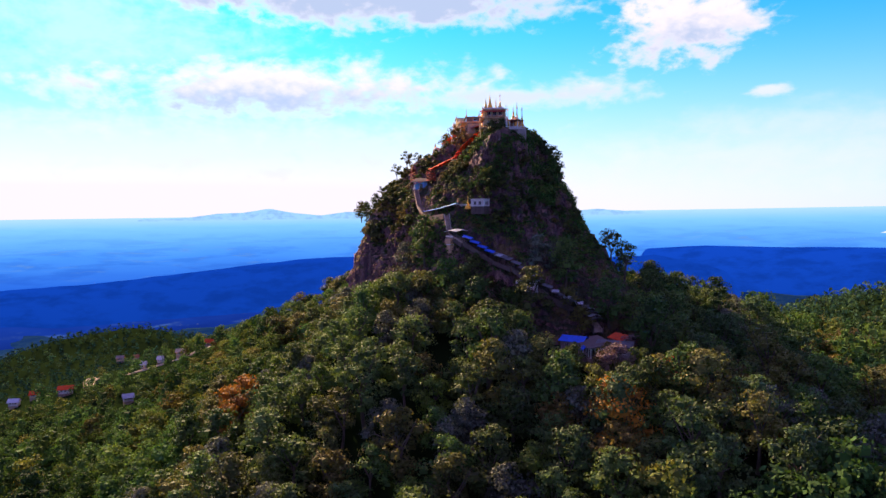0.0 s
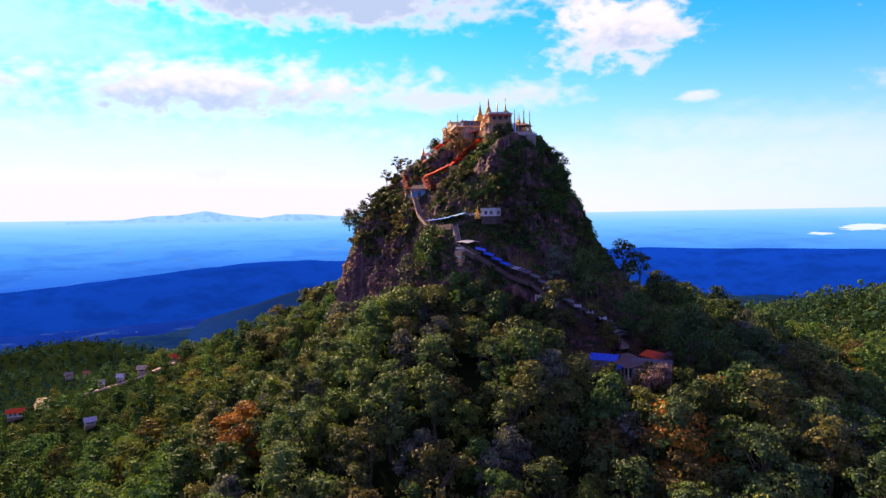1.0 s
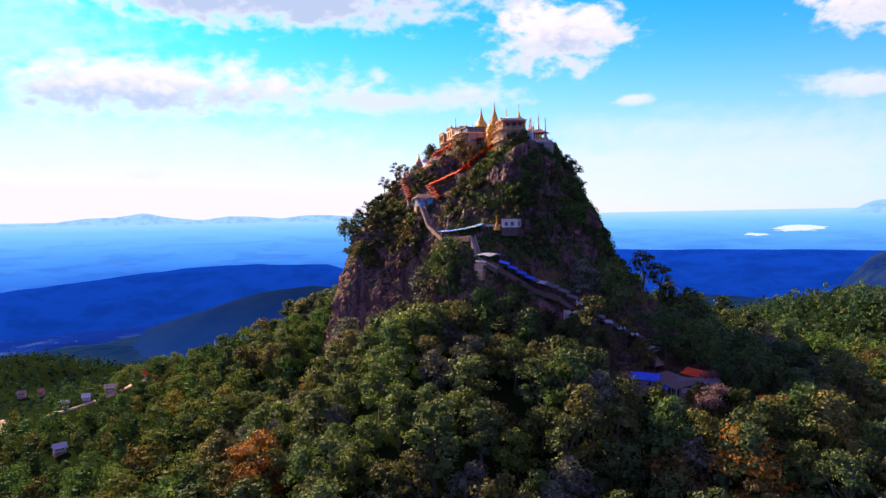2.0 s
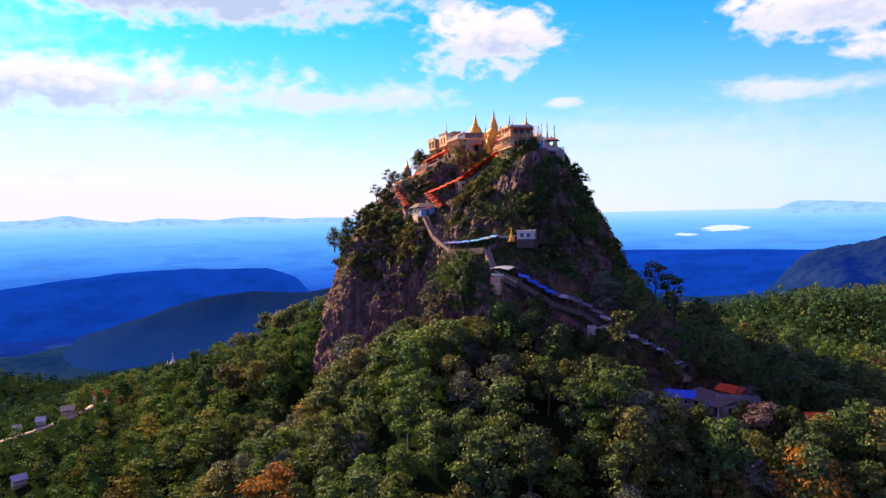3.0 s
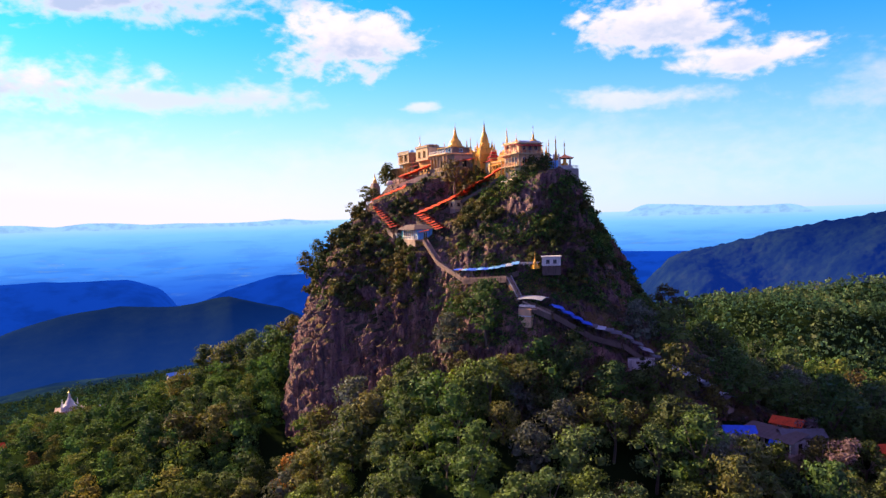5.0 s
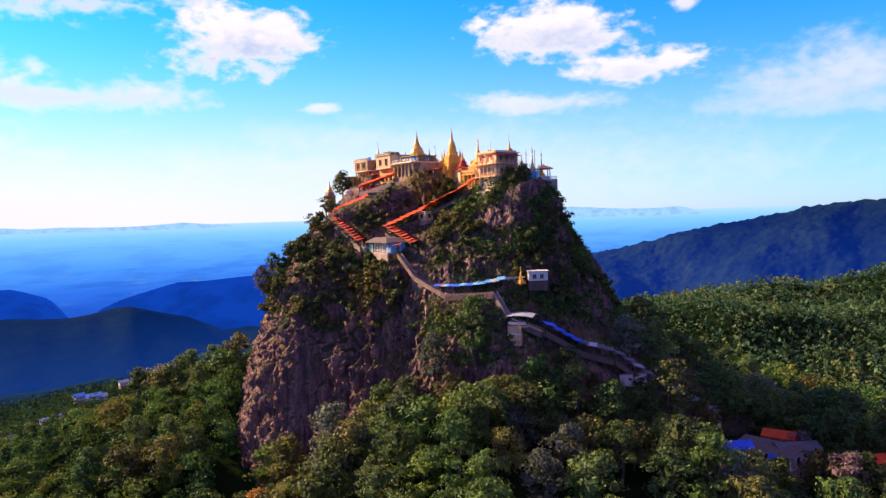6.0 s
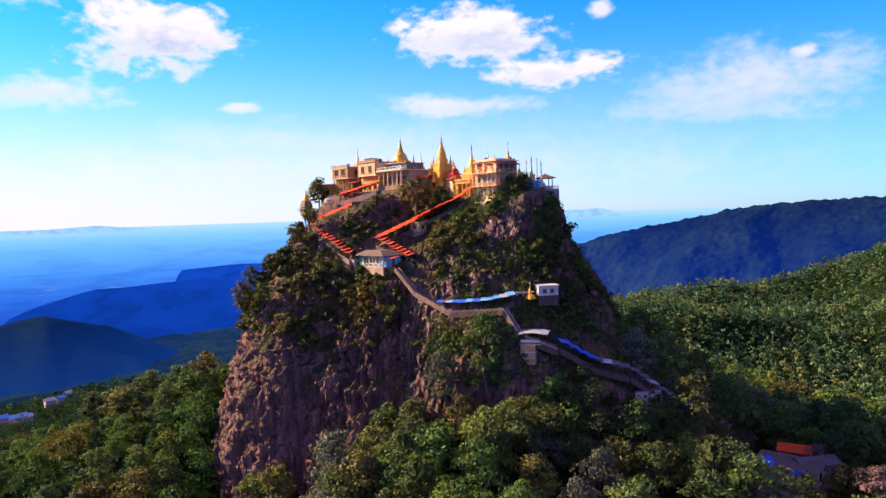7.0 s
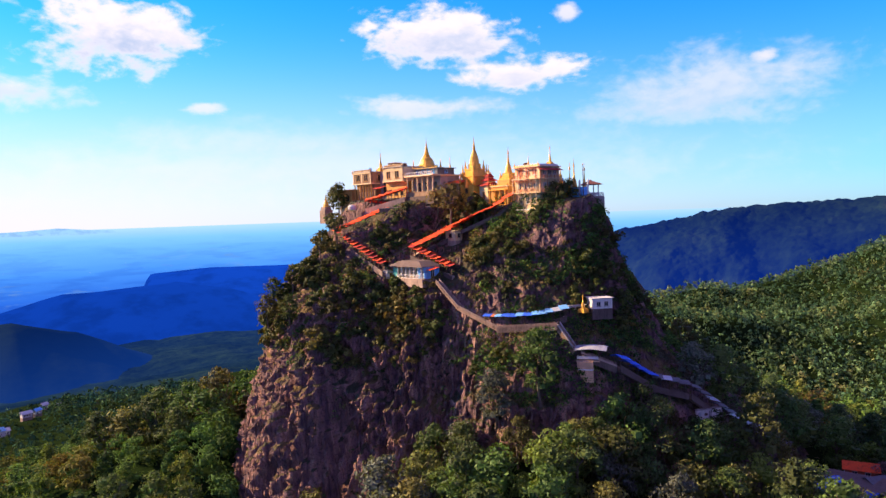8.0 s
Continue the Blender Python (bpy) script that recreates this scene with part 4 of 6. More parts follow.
def on_rock(deg, z, inward=0.5):
    r = float(rock_radius(np.array([deg]), np.array([z]))[0]) - inward
    return CX + r * math.cos(radians(deg)), CY + r * math.sin(radians(deg))


WAYS = np.array(WAY_LOW + WAY_MID + WAY_RED + WAY_WEST)
DENSE = []
for a, b in zip(WAYS, WAYS[1:]):
    if np.linalg.norm(a - b) < 30:
        DENSE += [a + (b - a) * k / 5 for k in range(6)]
DENSE = np.array(DENSE)
rs = np.random.RandomState(31)
# (from, to direction, from, to height, how many, smallest, largest, share of dry ones)
for a0, a1, z0, z1, n, s0, s1, dry in ((138, 178, 122, 153, 74, 1.1, 2.1, 0.1), (172, 212, 118, 139, 54, 1.0, 2.2, 0.25), (225, 300, 118, 157, 60, 0.7, 1.5, 0.12), (290, 372, 104, 158, 24, 0.7, 1.4, 0.05), (150, 225, 85, 120, 9, 0.4, 0.8, 0.3), (160, 250, 144, 160, 44, 0.8, 1.5, 0.25), (236, 305, 128, 158, 36, 0.7, 1.6, 0.12)):
    placed = 0
    for _ in range(n * 7):
        deg, z = rs.uniform(a0, a1), rs.uniform(z0, z1)
        x, y = on_rock(deg, z)
        i = 3 if rs.uniform() < dry else rs.randint(0, 3)
        size, turn = rs.uniform(s0, s1), rs.uniform(0, 360)
        d = DENSE - np.array((x, y, z))
        if np.min(d[:, 0] ** 2 + d[:, 1] ** 2 + 0.4 * d[:, 2] ** 2) < (2.6 + size) ** 2:
            continue
        SHRUBS.plant(i, x, y, z - 0.5, turn, size)
        placed += 1
        if placed >= n:
            break

EDGE = Planter([
    make_tree(41, "dark leafy tree leaning on the edge of the cliff", 9, 8.5, 14, 80, 0.27, LEAF_BUSH),
    make_tree(42, "slender tree with a thin open crown on the slope", 10, 6.0, 9, 40, 0.26, LEAF_BUSH, 7, 0.5),
    make_tree(43, "open tree with yellowing leaves beside the golden tower", 10, 9.0, 13, 32, 0.27, LEAF_DRY, 8, 0.3),
    make_tree(44, "tree in pale pink blossom at the foot of the stairs", 9, 10.0, 12, 60, 0.36, LEAF_PINK, 7, 0.4),
])
EDGE.models.append(make_tree(45, "tall tree with bare stems and a flat dark crown", 14, 9.0, 14, 62, 0.27, LEAF_BUSH, 6, 0.62))
for i, x, y, z, size in ((0, -36, 318.5, 129, 0.95), (0, -33, 312, 130, 0.8), (0, -30, 325, 134, 0.8), (1, -15.3, 314.3, 148.5, 1.05), (1, -20, 316, 144.5, 0.9), (1, -11, 324, 150, 0.9), (1, -27, 320, 137, 0.7), (0, -6, 331, 153.5, 0.6), (0, 3, 343, 161, 0.75), (0, 2.4, 339.0, 159.0, 1.1), (4, 57.5, 249.5, 111.0, 1.0), (4, 62.0, 247.0, 107.0, 1.0), (0, 52.5, 254.5, 114.0, 0.9),
                         (2, 6.2, 289.6, 153.6, 1.3), (2, 8.5, 297.5, 155.5, 0.95), (2, 3.0, 303.5, 153, 0.8), (0, 18.2, 262.3, 156.5, 0.95), (0, 21.6, 260.6, 156.5, 1.0), (0, 15.2, 263.8, 153.5, 0.7), (0, 24.5, 255.6, 153.5, 0.75), (1, 11.5, 305, 157.5, 0.75), (0, 10.5, 282.0, 153.0, 0.55), (0, 1.5, 309.0, 152.5, 0.6), (0, -1, 305, 152, 0.55), (0, 41, 269, 147.0, 1.0), (0, 43, 274, 144, 0.9), (0, 37, 263, 151, 0.7), (3, 43.0, 180, 90, 0.85), (3, 51, 195, 91, 0.7)):
    EDGE.plant(i, x, y, z, 40 * i + 3 * x, size)
for i, deg, z, size in ((0, -12, 150, 1.0), (0, -20, 146, 0.85), (1, -4, 146, 0.9), (0, -28, 139, 0.7), (1, -33, 131, 0.8)):
    x, y = on_rock(deg, z, 1.2)
    EDGE.plant(i, x, y, z - 1.0, 33 * i + deg, size)
# small trees that half hide the lower stairway
for k, (i, size, dx, dy) in enumerate(((0, 0.62, -4.2, -3.4), (1, 0.75, -4.0, -3.8), (0, 0.55, -3.8, -3.0), (1, 0.8, -4.6, -3.2), (0, 0.7, -4.4, -4.0), (0, 0.5, -3.6, -3.6), (1, 0.7, -4.8, -3.0), (0, 0.6, -4.0, -4.2), (0, 0.5, -4.4, -2.8))):
    u = 0.6 + k * 0.6
    if 1.7 < u < 3.7:
        size *= 0.6
    a, b = Vector(WAY_LOW[int(u)]), Vector(WAY_LOW[min(int(u) + 1, len(WAY_LOW) - 1)])
    p = a.lerp(b, u - int(u)) + Vector((dx, dy, 0))
    EDGE.plant(i, p.x, p.y, float(floor_z(p.x, p.y)[0]) - 0.8, 70 * k, size * 1.75)


# undergrowth in patches on the ledges: grass tufts and small bushes
def undergrowth(label, regions, seed, mat, tall=0.7, sizes=(0.5, 1.2), per=15, leaf=0.24):
    r = np.random.RandomState(seed)
    out = []
    for a0, a1, z0, z1, n in regions:
        deg, z = r.uniform(a0, a1, n), r.uniform(z0, z1, n)
        rad = rock_radius(deg, z) - 0.2
        x, y = CX + rad * np.cos(np.radians(deg)), CY + rad * np.sin(np.radians(deg))
        keep = waves(x, y, z, 13, 3, 91) > r.uniform(-0.5, 0.35, n)
        for px, py, pz in zip(x[keep], y[keep], z[keep]):
            d = DENSE - np.array((px, py, pz))
            if np.min(d[:, 0] ** 2 + d[:, 1] ** 2 + 0.4 * d[:, 2] ** 2) < 1.5:
                continue
            s = r.uniform(*sizes)
            out.append(leaf_quads(r, (px, py, pz), (s, s, s * tall), per, leaf))
    q = np.concatenate(out)
    me = quads_mesh("undergrowth", q, mat)
    own = np.repeat(r.uniform(0.0, 1.0, len(q) // per), per * 4)
    me.attributes.new("tree", "FLOAT", "POINT").data.foreach_set("value", own.astype(np.float32))
    tagged(new("undergrowth", me), label, "undergrowth", kind="stuff")


undergrowth("tufts of grass and small bushes on the rock ledges", ((138, 226, 119, 161, 1500), (226, 300, 112, 158, 5200), (280, 380, 100, 159, 4200), (236, 305, 130, 161, 3600), (150, 226, 75, 119, 220)), 97, FOREST_LEAF)
undergrowth("thickets of dark green bushes on the steep southern face of the rock", ((230, 305, 114, 159, 800), (285, 378, 100, 158, 900), (150, 190, 118, 150, 200)), 99, FOREST_LEAF, 0.75, (1.0, 2.1), 42, 0.28)
undergrowth("dry yellow grass hanging in tufts on the rock ledges", ((176, 208, 120, 140, 900), (222, 262, 126, 153, 800), (140, 176, 118, 150, 250)), 98, LEAF_DRY, 1.1)

# ---- building helpers ----
def box(bm, x0, x1, y0, y1, z0, z1):
    vs = [bm.verts.new(p) for p in ((x0, y0, z0), (x1, y0, z0), (x1, y1, z0), (x0, y1, z0), (x0, y0, z1), (x1, y0, z1), (x1, y1, z1), (x0, y1, z1))]
    for f in ((3, 2, 1, 0), (4, 5, 6, 7), (0, 1, 5, 4), (1, 2, 6, 5), (2, 3, 7, 6), (3, 0, 4, 7)):
        bm.faces.new([vs[i] for i in f])
    return bm


def boxes(*list_of):
    bm = bmesh.new()
    for b in list_of:
        box(bm, *b)
    return bm


def lathe(profile, n=16, bm=None, cx=0.0, cy=0.0, square=False):
    """A turned (or square) body from (radius, height) pairs."""
    bm = bm or bmesh.new()
    n = 4 if square else n
    turn = math.pi / 4 if square else 0.0
    k = math.sqrt(2) if square else 1.0
    rings = []
    for r, z in profile:
        rings.append([bm.verts.new((cx + r * k * math.cos(turn + i * 2 * math.pi / n), cy + r * k * math.sin(turn + i * 2 * math.pi / n), z)) for i in range(n)])
    for a, b in zip(rings, rings[1:]):
        for i in range(n):
            bm.faces.new((a[i], a[(i + 1) % n], b[(i + 1) % n], b[i]))
    bm.faces.new(rings[0][::-1]), bm.faces.new(rings[-1])
    return bm


def wall_bm(length, thick, z0, z1, holes):
    """A wall along x with its outer face at y = 0; holes (x0, x1, zb, zt) go through it."""
    if not holes:
        return box(bmesh.new(), 0, length, 0, thick, z0, z1)
    lo, hi = holes[0][2], holes[0][3]
    xs = [0.0] + [x for h in sorted(holes) for x in h[:2]] + [length]
    return lattice_bm(xs, [z0, lo, hi, z1], {(2 * i + 1, 1) for i in range(len(holes))}, 0, thick)


def lattice_bm(xs, zs, holes, y0, y1):
    """One upright board from y0 to y1, cut along xs and zs, without the cells in holes."""
    bm = bmesh.new()
    vs = [[[bm.verts.new((x, y, z)) for z in zs] for x in xs] for y in (y0, y1)]
    cells = {(i, j) for i in range(len(xs) - 1) for j in range(len(zs) - 1)} - holes
    for i, j in cells:
        f, g = vs
        bm.faces.new((f[i][j], f[i + 1][j], f[i + 1][j + 1], f[i][j + 1]))
        bm.faces.new((g[i][j + 1], g[i + 1][j + 1], g[i + 1][j], g[i][j]))
        for (di, dj), (p, q) in (((-1, 0), ((i, j), (i, j + 1))), ((1, 0), ((i + 1, j + 1), (i + 1, j))), ((0, -1), ((i + 1, j), (i, j))), ((0, 1), ((i, j + 1), (i + 1, j + 1)))):
            if (i + di, j + dj) not in cells:
                bm.faces.new((f[p[0]][p[1]], f[q[0]][q[1]], g[q[0]][q[1]], g[p[0]][p[1]]))
    bmesh.ops.recalc_face_normals(bm, faces=bm.faces)
    return bm


def window_at(parent, m, hole, frame_mat, pane_mat, name="window"):
    """A frame with a mullion set in an opening of a wall whose pose is m; the pane is its own piece."""
    a, b, lo, hi = hole
    f = 0.09
    w = part(name, lattice_bm([a, a + f, (a + b) / 2 - 0.04, (a + b) / 2 + 0.04, b - f, b], [lo, lo + f, hi - f, hi], {(1, 1), (3, 1)}, -0.05, 0.12), frame_mat, parent)
    w.matrix_local = m
    part("pane", boxes((a + f, b - f, 0.13, 0.15, lo + f, hi - f)), pane_mat, w)
    part("sill", boxes((a - 0.15, b + 0.15, -0.22, -0.051, lo - 0.1, lo)), frame_mat, w)


def even_holes(length, n, w, lo, hi, margin=0.6):
    if n == 0:
        return []
    step = (length - 2 * margin) / n
    return [(margin + step * (i + 0.5) - w / 2, margin + step * (i + 0.5) + w / 2, lo, hi) for i in range(n)]


def storey(parent, w, d, z0, h, mat, counts, win=(1.2, 0.9, 2.5), frame_mat=None, glazed=True, thick=0.28, x=0.0, y=0.0):
    """Four walls with openings; counts: windows on the front, right, back and left side."""
    sides = ((pose(x, y, 0), w), (pose(x + w, y + thick, 0, 0, 0, 90), d - 2 * thick), (pose(x + w, y + d, 0, 0, 0, 180), w), (pose(x, y + d - thick, 0, 0, 0, 270), d - 2 * thick))
    for (m, length), n in zip(sides, counts):
        holes = even_holes(length, n, win[0], z0 + win[1], z0 + win[2])
        wall = part("wall", wall_bm(length, thick, z0, z0 + h, holes), mat, parent)
        wall.matrix_local = m
        if glazed:
            for hole in holes:
                window_at(parent, m, hole, frame_mat or WHITE, GLASS)


def slab(parent, name, x0, x1, y0, y1, z0, z1, mat, over=0.0, label=""):
    bm = boxes((x0 - over, x1 + over, y0 - over, y1 + over, z0, z1))
    bmesh.ops.bevel(bm, geom=list(bm.edges), offset=min(0.04, (z1 - z0) * 0.3), segments=1, affect="EDGES")
    return part(name, bm, mat, parent, label)


def column_row(parent, x0, x1, y, z0, z1, n, r, mat, name="column"):
    prof = [(r * 1.5, 0), (r * 1.5, 0.18), (r, 0.3), (r * 0.92, (z1 - z0) - 0.35), (r * 1.4, (z1 - z0) - 0.2), (r * 1.4, z1 - z0)]
    me = None
    for i in range(n):
        px = x0 + (x1 - x0) * i / max(1, n - 1)
        if me is None:
            ob = part(name, lathe(prof, 8), mat, parent, at=(px, y, z0))
            me = ob.data
        else:
            part(name, me, None, parent, at=(px, y, z0))


def balustrade(parent, x0, x1, y, z, mat, n=8, h=0.95, name="balustrade"):
    items = [(x0, x1, y - 0.06, y + 0.06, z + h - 0.12, z + h), (x0, x1, y - 0.05, y + 0.05, z, z + 0.1)]
    for i in range(n + 1):
        px = x0 + (x1 - x0) * i / n
        items.append((px - 0.07, px + 0.07, y - 0.05, y + 0.05, z + 0.1, z + h - 0.12))
    return part(name, boxes(*items), mat, parent)


def finial(parent, z, size, mat, name="finial"):
    """The umbrella on top: rings that shrink upward, and a vane."""
    prof = []
    for i in range(5):
        r = size * (0.34 - 0.055 * i)
        prof += [(r, z + size * 0.24 * i), (r * 0.55, z + size * (0.24 * i + 0.1)), (r * 0.5, z + size * (0.24 * i + 0.2))]
    prof += [(size * 0.03, z + size * 1.5), (size * 0.09, z + size * 1.6), (size * 0.02, z + size * 1.72), (size * 0.015, z + size * 2.1)]
    part(name, lathe(prof, 8), mat, parent)


def stupa(label, x, y, z0, ztop, width, bell_mat=None, rz=0.0, tiers=3, slim=1.0, group="golden spires on the summit"):
    """Square terraces, a bell, ringed neck, lotus and banana bud, umbrella on top."""
    bell_mat = bell_mat or GOLD
    t = thing("stupa", label, "stupa", x, y, z0, rz, group)
    H = ztop - z0
    z = 0.0
    r = width / 2
    for i in range(tiers):
        h = H * 0.07
        part("terrace", lathe([(r * 1.03, z), (r * 1.03, z + h * 0.2), (r * 0.95, z + h * 0.35), (r * 0.95, z + h * 0.8), (r * 1.0, z + h * 0.85), (r * 1.0, z + h)], square=True), bell_mat, t)
        if i == 0:
            for sx in (-1, 1):
                for sy in (-1, 1):
                    part("corner_turret", lathe([(r * 0.14, z + h), (r * 0.15, z + h + r * 0.2), (r * 0.08, z + h + r * 0.34), (r * 0.05, z + h + r * 0.55), (r * 0.01, z + h + r * 0.95)], 8, None, sx * r * 0.82, sy * r * 0.82), bell_mat, t)
        z += h
        r *= 0.82
    b = r * 0.95 * slim
    hb = H * 0.26
    part("bell", lathe([(b * 1.05, z), (b * 1.05, z + hb * 0.08), (b * 0.97, z + hb * 0.14), (b * 0.88, z + hb * 0.4), (b * 0.76, z + hb * 0.62), (b * 0.8, z + hb * 0.66), (b * 0.72, z + hb * 0.7), (b * 0.56, z + hb * 0.88), (b * 0.42, z + hb)], 20), bell_mat, t)
    z += hb
    prof, rr = [], b * 0.42
    hn = H * 0.17
    for i in range(6):
        prof += [(rr, z + hn * i / 6), (rr * 1.06, z + hn * (i + 0.5) / 6), (rr * 0.9, z + hn * (i + 0.9) / 6)]
        rr *= 0.88
    z += hn
    prof += [(rr * 1.2, z), (rr * 0.9, z + H * 0.03), (rr * 0.95, z + H * 0.06), (rr * 0.35, z + H * 0.14)]
    part("spire", lathe(prof, 16), bell_mat, t)
    z += H * 0.13
    finial(t, z, (H - z) / 2.1, GOLD)
    return t


def sheet_bm(rows, thick, bm=None):
    """One bent sheet of even thickness over a grid of points (rows of equal length)."""
    bm = bm or bmesh.new()
    top = [[bm.verts.new(p) for p in row] for row in rows]
    low = [[bm.verts.new((p[0], p[1], p[2] - thick)) for p in row] for row in rows]
    a, b = len(rows), len(rows[0])
    for i in range(a - 1):
        for j in range(b - 1):
            bm.faces.new((top[i][j], top[i][j + 1], top[i + 1][j + 1], top[i + 1][j]))
            bm.faces.new((low[i + 1][j], low[i + 1][j + 1], low[i][j + 1], low[i][j]))
    rim = [(0, j) for j in range(b - 1)] + [(i, b - 1) for i in range(a - 1)] + [(a - 1, j) for j in range(b - 1, 0, -1)] + [(i, 0) for i in range(a - 1, 0, -1)]
    for (i, j), (k, l) in zip(rim, rim[1:] + rim[:1]):
        bm.faces.new((top[i][j], low[i][j], low[k][l], top[k][l]))
    bmesh.ops.recalc_face_normals(bm, faces=bm.faces)
    return bm


def cresting(parent, x0, x1, y, z, mat, step=0.9, h=0.6, name="cresting"):
    """A row of small pointed ornaments along the edge of a roof, on one low rail."""
    bm = boxes((x0, x1, y - 0.08, y + 0.08, z, z + 0.14))
    n = max(2, int((x1 - x0) / step))
    for i in range(n + 1):
        k = 1.7 if i in (0, n) else 1.0
        lathe([(0.13 * k, z + 0.141), (0.16 * k, z + 0.3 * h * k), (0.07 * k, z + 0.55 * h * k), (0.01, z + h * k + 0.141)], 5, bm, x0 + (x1 - x0) * i / n, y)
    return part(name, bm, mat, parent)


# ---- the long hall on the summit ----
hall = thing("monastery_hall", "two-storey cream and ochre monastery hall with colonnade on the summit", "monastery", 5.4, 334.6, 162.6, -87)
storey(hall, 9.0, 12, 0.0, 4.9, HALLWALL, (3, 2, 0, 3), glazed=True, y=1.6)
column_row(hall, 0.4, 8.6, 0.4, 0.0, 4.7, 7, 0.22, OCHRE)
slab(hall, "floor_slab", 0, 9.0, 0, 13.6, 4.91, 5.19, CREAM, 0.25)
storey(hall, 9.0, 13.6, 5.2, 3.4, HALLWALL, (2, 2, 0, 3), (2.0, 0.7, 2.7), OCHRE)
part("pilaster", boxes((0.05, 0.45, -0.1, -0.005, 5.2, 8.6), (4.3, 4.7, -0.1, -0.005, 5.2, 8.6), (8.55, 8.95, -0.1, -0.005, 5.2, 8.6)), CREAM, hall)
slab(hall, "roof", 0, 9.0, 0, 13.6, 8.61, 8.85, GREYWALL, 0.35)
slab(hall, "base", -0.6, 37.5, -0.6, 14, -2.4, -0.01, OLDWALL)
# recessed middle
storey(hall, 5.2, 10, 0.0, 8.2, GREYWALL, (1, 0, 0, 0), (2.0, 1.0, 6.5), DARKWOOD, x=9.3, y=3.6)
slab(hall, "roof", 9.3, 14.5, 3.6, 13.6, 8.21, 8.4, GREYWALL, 0.0)
storey(hall, 9.0, 12, 0.0, 4.9, OCHRE, (3, 0, 0, 0), (1.4, 0.9, 2.6), DARKWOOD, x=14.9, y=1.2)
storey(hall, 9.0, 13.2, 5.2, 4.0, CREAM, (2, 0, 2, 2), (1.8, 0.8, 3.0), OCHRE, x=14.9, y=0.0)
slab(hall, "floor_slab", 14.9, 23.9, 0, 13.2, 4.91, 5.19, CREAM, 0.2)
slab(hall, "roof", 14.9, 23.9, 0, 13.2, 9.21, 9.45, GREYWALL, 0.3)
# colonnade with a terrace on top
storey(hall, 11.4, 8.0, 1.4, 4.4, GREYWALL, (3, 1, 0, 0), (1.6, 0.2, 2.8), DARKWOOD, x=25.2, y=3.4)
column_row(hall, 25.5, 36.3, 0.5, 1.4, 5.6, 6, 0.24, CREAM)
slab(hall, "podium", 25.0, 36.8, 0, 12, 0.0, 1.38, HALLWALL, 0.0)
slab(hall, "terrace_slab", 25.0, 36.8, 0, 12, 5.82, 6.2, CREAM, 0.3)
storey(hall, 10.0, 7.0, 6.21, 1.9, OLDZINC, (4, 1, 0, 0), (1.3, 0.5, 1.6), SKYBLUE, x=25.6, y=3.2)
slab(hall, "roof", 25.6, 35.6, 3.2, 10.2, 8.12, 8.3, OLDZINC, 0.5, "old zinc roof over the terrace rooms")
balustrade(hall, 25.2, 36.6, 0.1, 6.2, WHITE, 14)

cresting(hall, 0.0, 9.0, -0.2, 8.86, CREAM, 1.1, 0.5)
cresting(hall, 14.9, 23.9, -0.15, 9.46, CREAM, 1.1, 0.5)
cresting(hall, 25.6, 35.6, 2.9, 8.31, GOLD, 1.0, 0.55)
slab(hall, "cornice", 0.0, 9.0, -0.28, -0.26, 8.2, 8.6, CREAM, 0.0)
part("awning", sheet_bm([[(9.6 + 0.4 * k, y, z + (0.04 if k % 2 else 0)) for k in range(12)] for y, z in ((-0.9, 3.2), (3.4, 4.2))], 0.06), REDDARK, hall, "dark red sheet awning in the recess")

annex = thing("annex", "low ochre annex with a flat roof beside the hall", "outbuilding", 4.6, 341.5, 161.6, -87)
storey(annex, 6.5, 8, 0.0, 4.4, OCHRE, (2, 0, 0, 2), (1.1, 1.0, 2.6), DARKWOOD)
slab(annex, "roof", 0, 6.5, 0, 8, 4.4, 4.65, CREAM, 0.3)
slab(annex, "base", 0, 6.5, 0, 8, -3.5, -0.01, STONE)

lower_house = thing("terrace_house", "low plastered house with a flat pale roof on the terrace", "house", -0.5, 329.0, 156.3, -66)
storey(lower_house, 10, 5, 0.0, 3.0, GREYWALL, (3, 1, 0, 1), (1.2, 0.9, 2.3), WHITE)
slab(lower_house, "roof", 0, 10, 0, 5, 3.01, 3.2, STONE, 0.6)
slab(lower_house, "base", 0, 10, 0, 5, -4.5, -0.01, STONE)
dome_tank = thing("water_tank", "round white water tank on the terrace house roof", "water tank", -2.2, 325.0, 159.5)
part("tank", lathe([(1.25, 0), (1.3, 0.1), (1.3, 0.9), (1.1, 1.25), (0.5, 1.5), (0.15, 1.55)], 14), WHITE, dome_tank)
part("pipe", boxes((1.25, 1.37, -0.06, 0.06, 0.0, 1.1)), ZINC, dome_tank)

# ---- spires ----
stupa("small gilded spire on the hall roof", 11.3, 327.4, 171.3, 178.3, 2.3, slim=0.9)
stupa("golden domed stupa with small turrets behind the hall", 19.3, 313.9, 170.3, 181.2, 7.4, tiers=3, slim=1.3)
drum = thing("stupa_terrace", "plastered square terrace under the golden dome", "terrace", 19.3, 313.9, 162.4)
part("wall", boxes((-4.6, 4.6, -4.6, 4.6, 0, 7.4)), OCHRE, drum)
part("parapet", boxes((-4.8, 4.8, -4.8, 4.8, 7.41, 7.95)), CREAM, drum)

